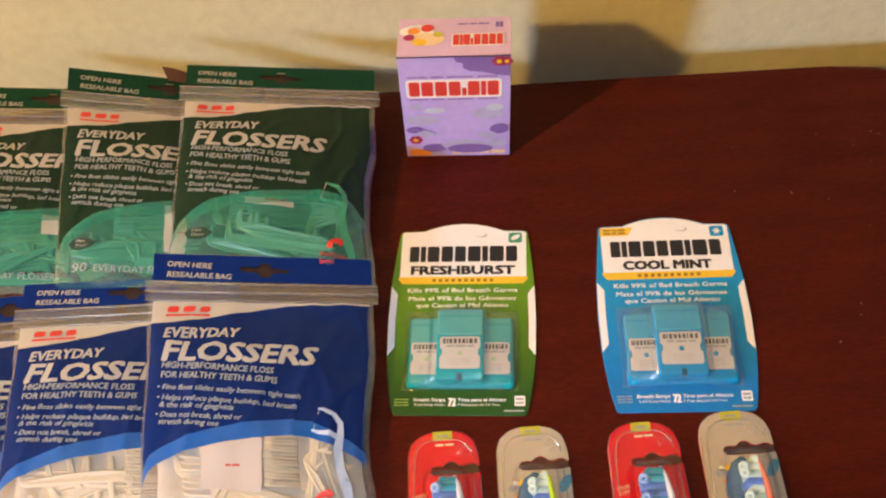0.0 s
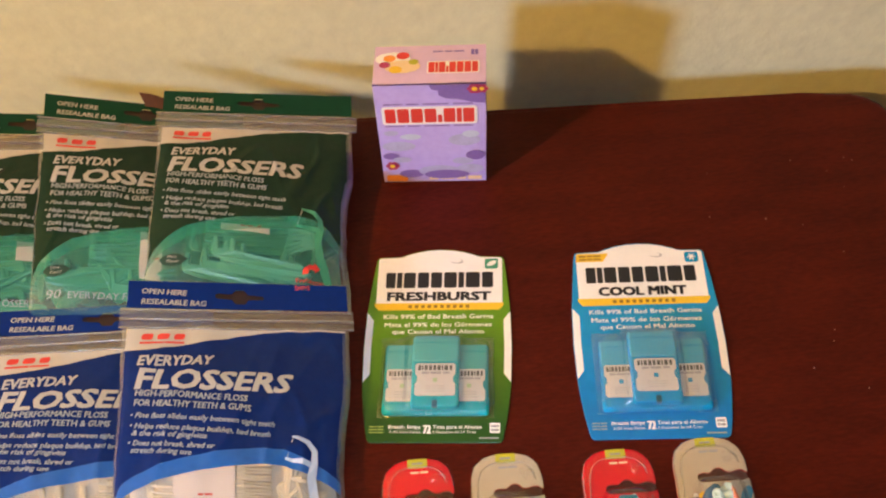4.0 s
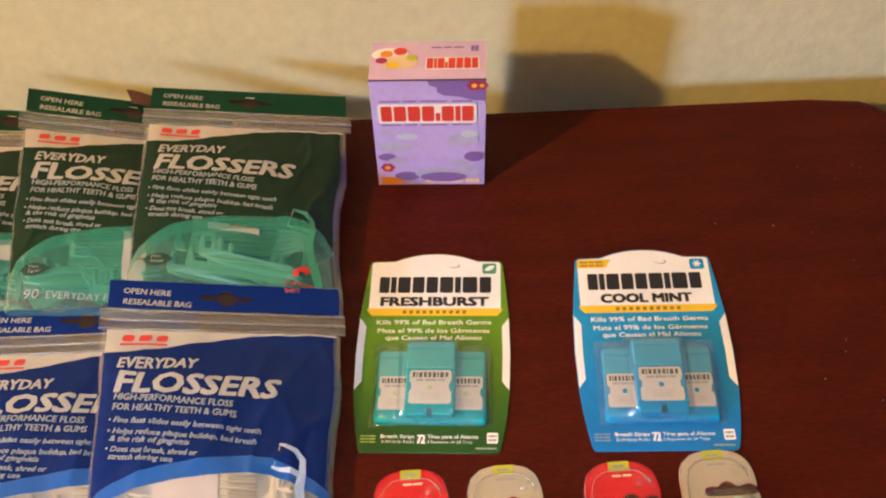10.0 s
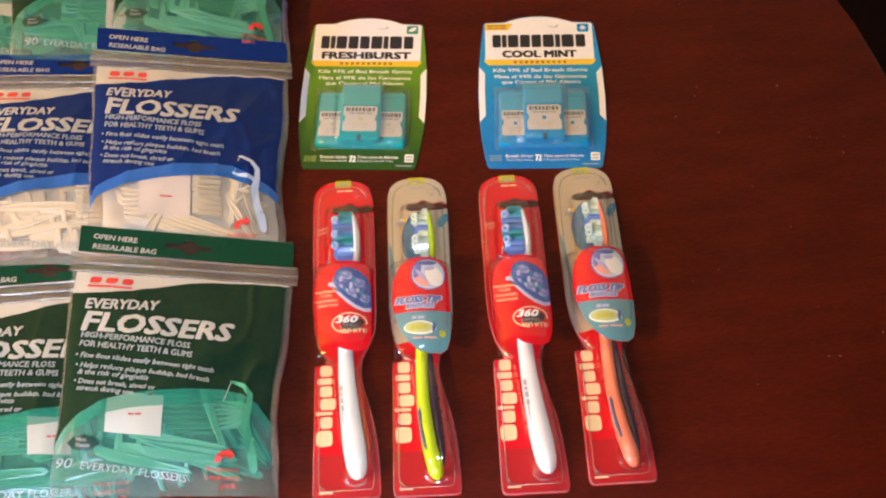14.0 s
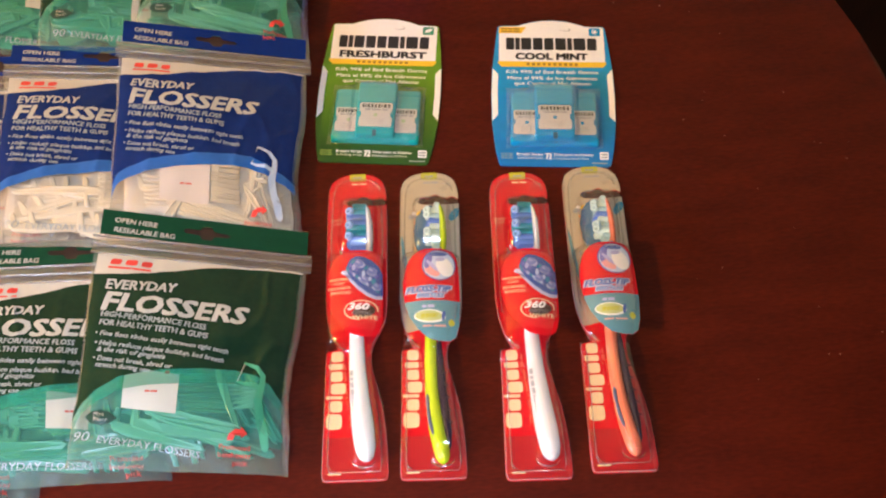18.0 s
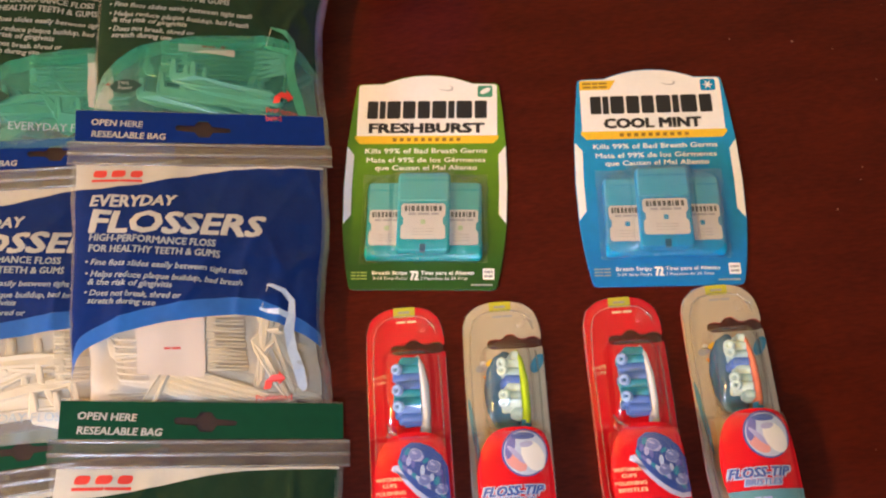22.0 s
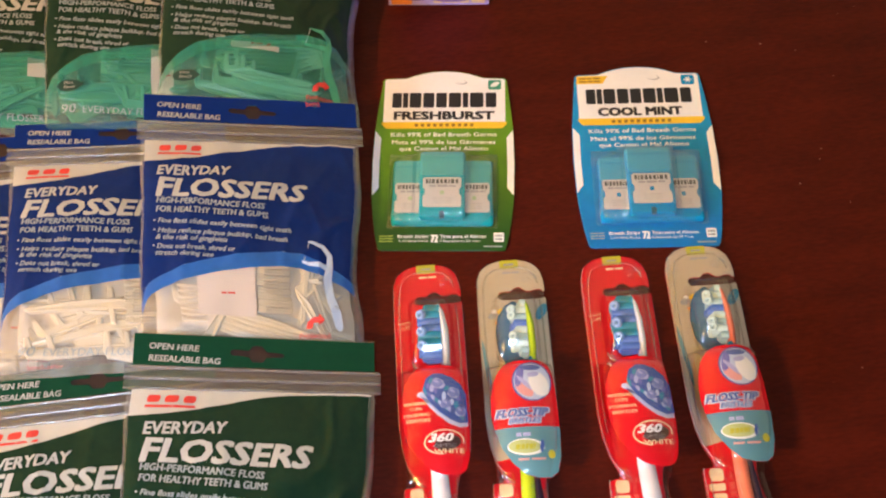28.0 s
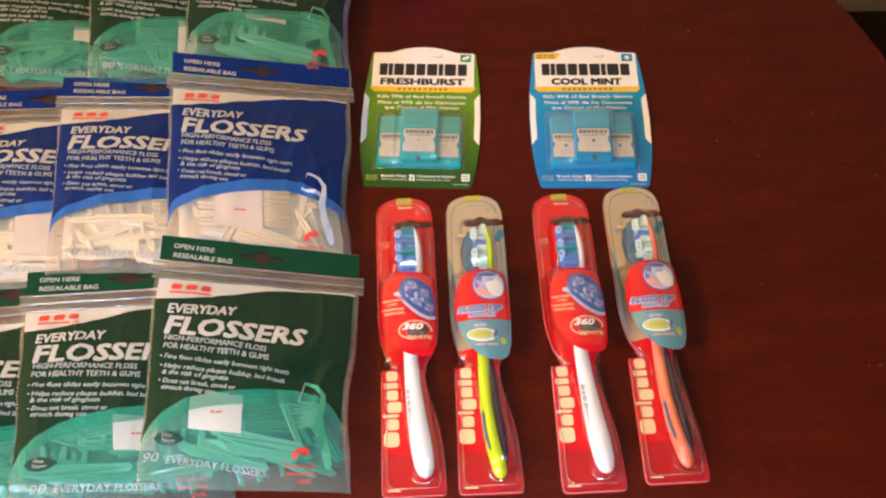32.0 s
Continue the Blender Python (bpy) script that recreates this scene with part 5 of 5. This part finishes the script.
    for i, (u, v, w) in enumerate([(u + along, v + fall, w) for u, v, w in curve]):
        a, b = curve[max(0, i - 1)], curve[min(len(curve) - 1, i + 1)]
        d = Vector((b[0] - a[0], (b[1] - a[1]) * BAG_L / BAG_W)).normalized()
        for s in (-1, 1):
            lv.append(S(u - d.y * w * s, v + d.x * w * s * BAG_W / BAG_L, 0.0011))
        if i:
            lf.append((2 * i - 2, 2 * i - 1, 2 * i + 1, 2 * i))
    part("printed_pick", mesh_of("printed_pick", lv, lf, pm), face)
    prong = [(0.735, 0.700, 0.004), (0.770, 0.708, 0.007), (0.820, 0.712, 0.010), (0.865, 0.725, 0.012)]
    lv, lf = [], []
    for i, (u, v, w) in enumerate([(u + along, v + fall, w) for u, v, w in prong]):
        lv += [S(u, v - w, 0.0010), S(u, v + w, 0.0010)]
        if i:
            lf.append((2 * i - 2, 2 * i - 1, 2 * i + 1, 2 * i))
    part("printed_prong", mesh_of("printed_prong", lv, lf, pm), face)
    part("printed_thread", mesh_of("printed_thread", [S(0.768 + along, 0.622 + fall, 0.001), S(0.772 + along, 0.622 + fall, 0.001), S(0.744 + along, 0.702 + fall, 0.001), S(0.740 + along, 0.702 + fall, 0.001)], [(0, 1, 2, 3)], M["text_white"]), face)
    # contents: a heap sheet coloured as if in shade, with loose picks on top
    deep = M["pick_green_shade" if color == "green" else "pick_white_shade"]

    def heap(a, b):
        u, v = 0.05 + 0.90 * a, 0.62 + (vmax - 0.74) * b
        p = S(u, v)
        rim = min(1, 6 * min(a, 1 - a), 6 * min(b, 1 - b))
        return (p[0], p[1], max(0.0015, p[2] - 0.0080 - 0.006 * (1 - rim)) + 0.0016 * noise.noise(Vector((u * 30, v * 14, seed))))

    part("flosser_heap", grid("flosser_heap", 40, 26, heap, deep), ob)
    pick = M["pick_green" if color == "green" else "pick_white"]

    def place(u, v, ang, depth, size=0.9, wide=1.0, twist=0.0, mat=pick):
        """A floss pick lying under the film, bent to its swell; dropped if it would leave the window."""
        c, s = math.cos(radians(ang)), math.sin(radians(ang))
        flat = [Vector((a * size * wide, (b - 0.035) * size)) for a, b in PICK_OUTLINE]
        k, inset = len(flat), []
        for i in range(k):  # the top face, set in from the edge for a rounded look
            d = (flat[(i + 1) % k] - flat[i - 1]).normalized() * 0.0008 * min(1, wide * 1.2)
            inset.append(flat[i] + Vector((-d.y, d.x)))
        spots, inner = [[(u + (p.x * c - p.y * s) / BAG_W, v - (p.x * s + p.y * c) / BAG_L, p.x) for p in ps] for ps in (flat, inset)]
        if any(not 0.03 < p < 0.97 or q < 0.54 or q > vmax - 0.03 for p, q, _ in spots):
            return False
        verts = [S(p, q, -depth - 0.0022 + a * twist) for p, q, a in spots] + [S(p, q, -depth - 0.0006 + a * twist) for p, q, a in spots] + [S(p, q, -depth + a * twist) for p, q, a in inner]
        faces = [tuple(range(2 * k, 3 * k))] + [(r + i, r + (i + 1) % k, r + k + (i + 1) % k, r + k + i) for r in (0, k) for i in range(k)]
        part("flosser", mesh_of("flosser", verts, faces, mat), ob)
        return True

    sorted_top = seed in (13, 23, 33)  # the uppermost bags: bundles lie flat under the film
    if color == "green":
        for i in range(14):  # a neat bundle lying across, seen on edge
            place(0.54 + rnd.uniform(-0.010, 0.010), 0.690 + 0.0105 * i, 92 + rnd.uniform(-2, 2), 0.0030 + 0.0012 * (i % 2), 0.86, 0.36)
        if sorted_top:  # flat handles below it, their round ends to one side
            pale = M["pick_green_pale"]
            for k, (u, v, ang, size) in enumerate([(0.56, 0.868, 82, 0.86), (0.60, 0.893, 80, 0.84), (0.52, 0.915, 84, 0.90), (0.40, 0.940, 78, 0.80), (0.66, 0.945, 70, 0.70)]):
                place(u, v, ang, 0.0016 + 0.0007 * k, size, 1.25, 0.0, pale)
            for k in range(6):  # loop ends leaning over each other
                place(0.765 + 0.006 * (k % 2), 0.715 + 0.018 * k, -82 + 3 * k, 0.0016, 0.30, 1.1, 0.0, pale)
    else:
        for i in range(15):  # loop ends stacked like ribs
            place((0.595 if sorted_top else 0.62) + rnd.uniform(-0.004, 0.004), 0.735 + 0.0125 * i, 91 + rnd.uniform(-2, 2), 0.0016 + 0.0008 * (i % 2), 0.29, 0.55)
        if sorted_top:
            for k in range(7):  # handles lying side by side on a slant
                place(0.56 - 0.006 * k, 0.945 + 0.016 * k, 74 + rnd.uniform(-2, 2), 0.0016 + 0.0005 * k, 0.78, 0.95)
            for k in range(7):  # thread ends up the other side
                place(0.225 + 0.003 * k, 0.800 + 0.022 * k, 88 + rnd.uniform(-6, 6), 0.0020, 0.20, 0.5)
            place(0.33, 0.955, 150, 0.0012, 0.55, 1.9)
            place(0.735, 0.850, -8, 0.0012, 0.52, 1.5)
            place(0.775, 0.930, 28, 0.0014, 0.60, 1.4)
    tries = done = 0
    while tries < 900 and done < (7 if sorted_top else 15):  # loose ones, all ways
        tries += 1
        u, v = rnd.uniform(0.15, 0.90), rnd.uniform(0.80, vmax - 0.03)
        ang = rnd.choice((84, 96, -86, -96, 84, 118)) + rnd.uniform(-9, 9)
        done += place(u, v, ang, (0.0110 if sorted_top else 0.0100) - 0.0006 * done, rnd.uniform(0.85, 1.02), rnd.choice((1.5, 1.3, 1.0)), rnd.uniform(-0.05, 0.05))
    tries = done = 0
    while tries < 200 and done < (3 if seed == 23 else 5):  # upright ones at the deep end
        tries += 1
        done += place(rnd.uniform(0.68, 0.88), rnd.uniform(0.74, 0.86), rnd.uniform(-30, 35), 0.0055 - 0.0010 * done, rnd.uniform(0.60, 0.80), 1.3, rnd.uniform(-0.05, 0.05))
    if torn:  # the header torn open at its hole
        flap = lambda a, b: S(0.475 + 0.17 * a + 0.03 * b, -0.050 + 0.062 * b + 0.018 * a, 0.0045 - 0.0025 * b + 0.001 * math.sin(5 * a))
        part("torn_flap", grid("torn_flap", 6, 4, flap, M["torn"]), header, "brown torn flap")
    if slip:
        u0, u1, v0, v1 = slip
        sl = part("paper_slip", grid("paper_slip", 8, 6, lambda a, b: S(u0 + (u1 - u0) * a, v0 + (v1 - v0) * b + 0.02 * a, -0.0008), M["paper"]), ob, "white paper slip")
        blocks("fine_print", [2, 3], u0 + (u1 - u0) * 0.40, u0 + (u1 - u0) * 0.65, -(v0 + (v1 - v0) * 0.62), 0.008, lambda a, b: S(a, -b, -0.0002), M["red_text"], sl)
        blocks("fine_print", [1], u0 + (u1 - u0) * 0.72, u0 + (u1 - u0) * 0.82, -(v0 + 0.022), 0.014, lambda a, b: S(a, -b, -0.0002), M["red_text"], sl, slant=0.3)
    return ob


GREEN = "green resealable bag of mint floss picks"
BLUE = "blue resealable bag of white floss picks"
# each row overlaps to one side, the last bag of a row on top; the rest tuck under the row behind
bag(-0.2640, 0.5715, 1.0, (0.797, 0.766, 0.782, 0.760), "green", 11, (0.55, 0.80, 0.70, 0.79), GREEN + ", half covered", 1.04, low_text=0.03)
bag(-0.1733, 0.5641, 0.3, (0.810, 0.763, 0.784, 0.760), "green", 12, (0.535, 0.70, 0.69, 0.90), GREEN + ", overlapped, its header torn", 1.03, low_text=0.035, torn=True)
bag(-0.0881, 0.5608, -1.5, (0.802, 0.777, 0.795, 0.763), "green", 13, (0.36, 0.60, 0.705, 0.735), GREEN + ", uppermost at the back", 1.06, low_text=0.085, low_arrow=0.06)
bag(-0.2734, 0.3924, 3.0, (0.782, 0.763, 0.786, 0.757), "blue", 21, (0.40, 0.95, 0.74, 0.94), BLUE + ", half covered", 1.09, low_text=0.02, low_arrow=0.06)
bag(-0.1909, 0.3954, 2.7, (0.786, 0.760, 0.792, 0.758), "blue", 22, None, BLUE + ", overlapped", 1.09, low_text=0.02, low_arrow=0.06)
bag(-0.0990, 0.3957, -0.2, (0.805, 0.769, 0.791, 0.759), "blue", 23, (0.26, 0.51, 0.725, 0.915), BLUE + ", uppermost", 1.10, low_text=0.075, low_arrow=0.065)
bag(-0.2800, 0.2140, 4.0, (0.783, 0.763, 0.795, 0.757), "green", 31, None, GREEN + ", half covered", 1.06, low_arrow=0.08)
bag(-0.1976, 0.2178, 4.7, (0.787, 0.761, 0.800, 0.757), "green", 32, (0.45, 0.66, 0.70, 0.845), GREEN + ", overlapped", 1.06, low_text=0.025, low_arrow=0.08)
bag(-0.0988, 0.2286, -2.7, (0.805, 0.763, 0.800, 0.768), "green", 33, (0.222, 0.464, 0.680, 0.835), GREEN + ", uppermost", 1.06, low_arrow=0.07, slide=0.065)
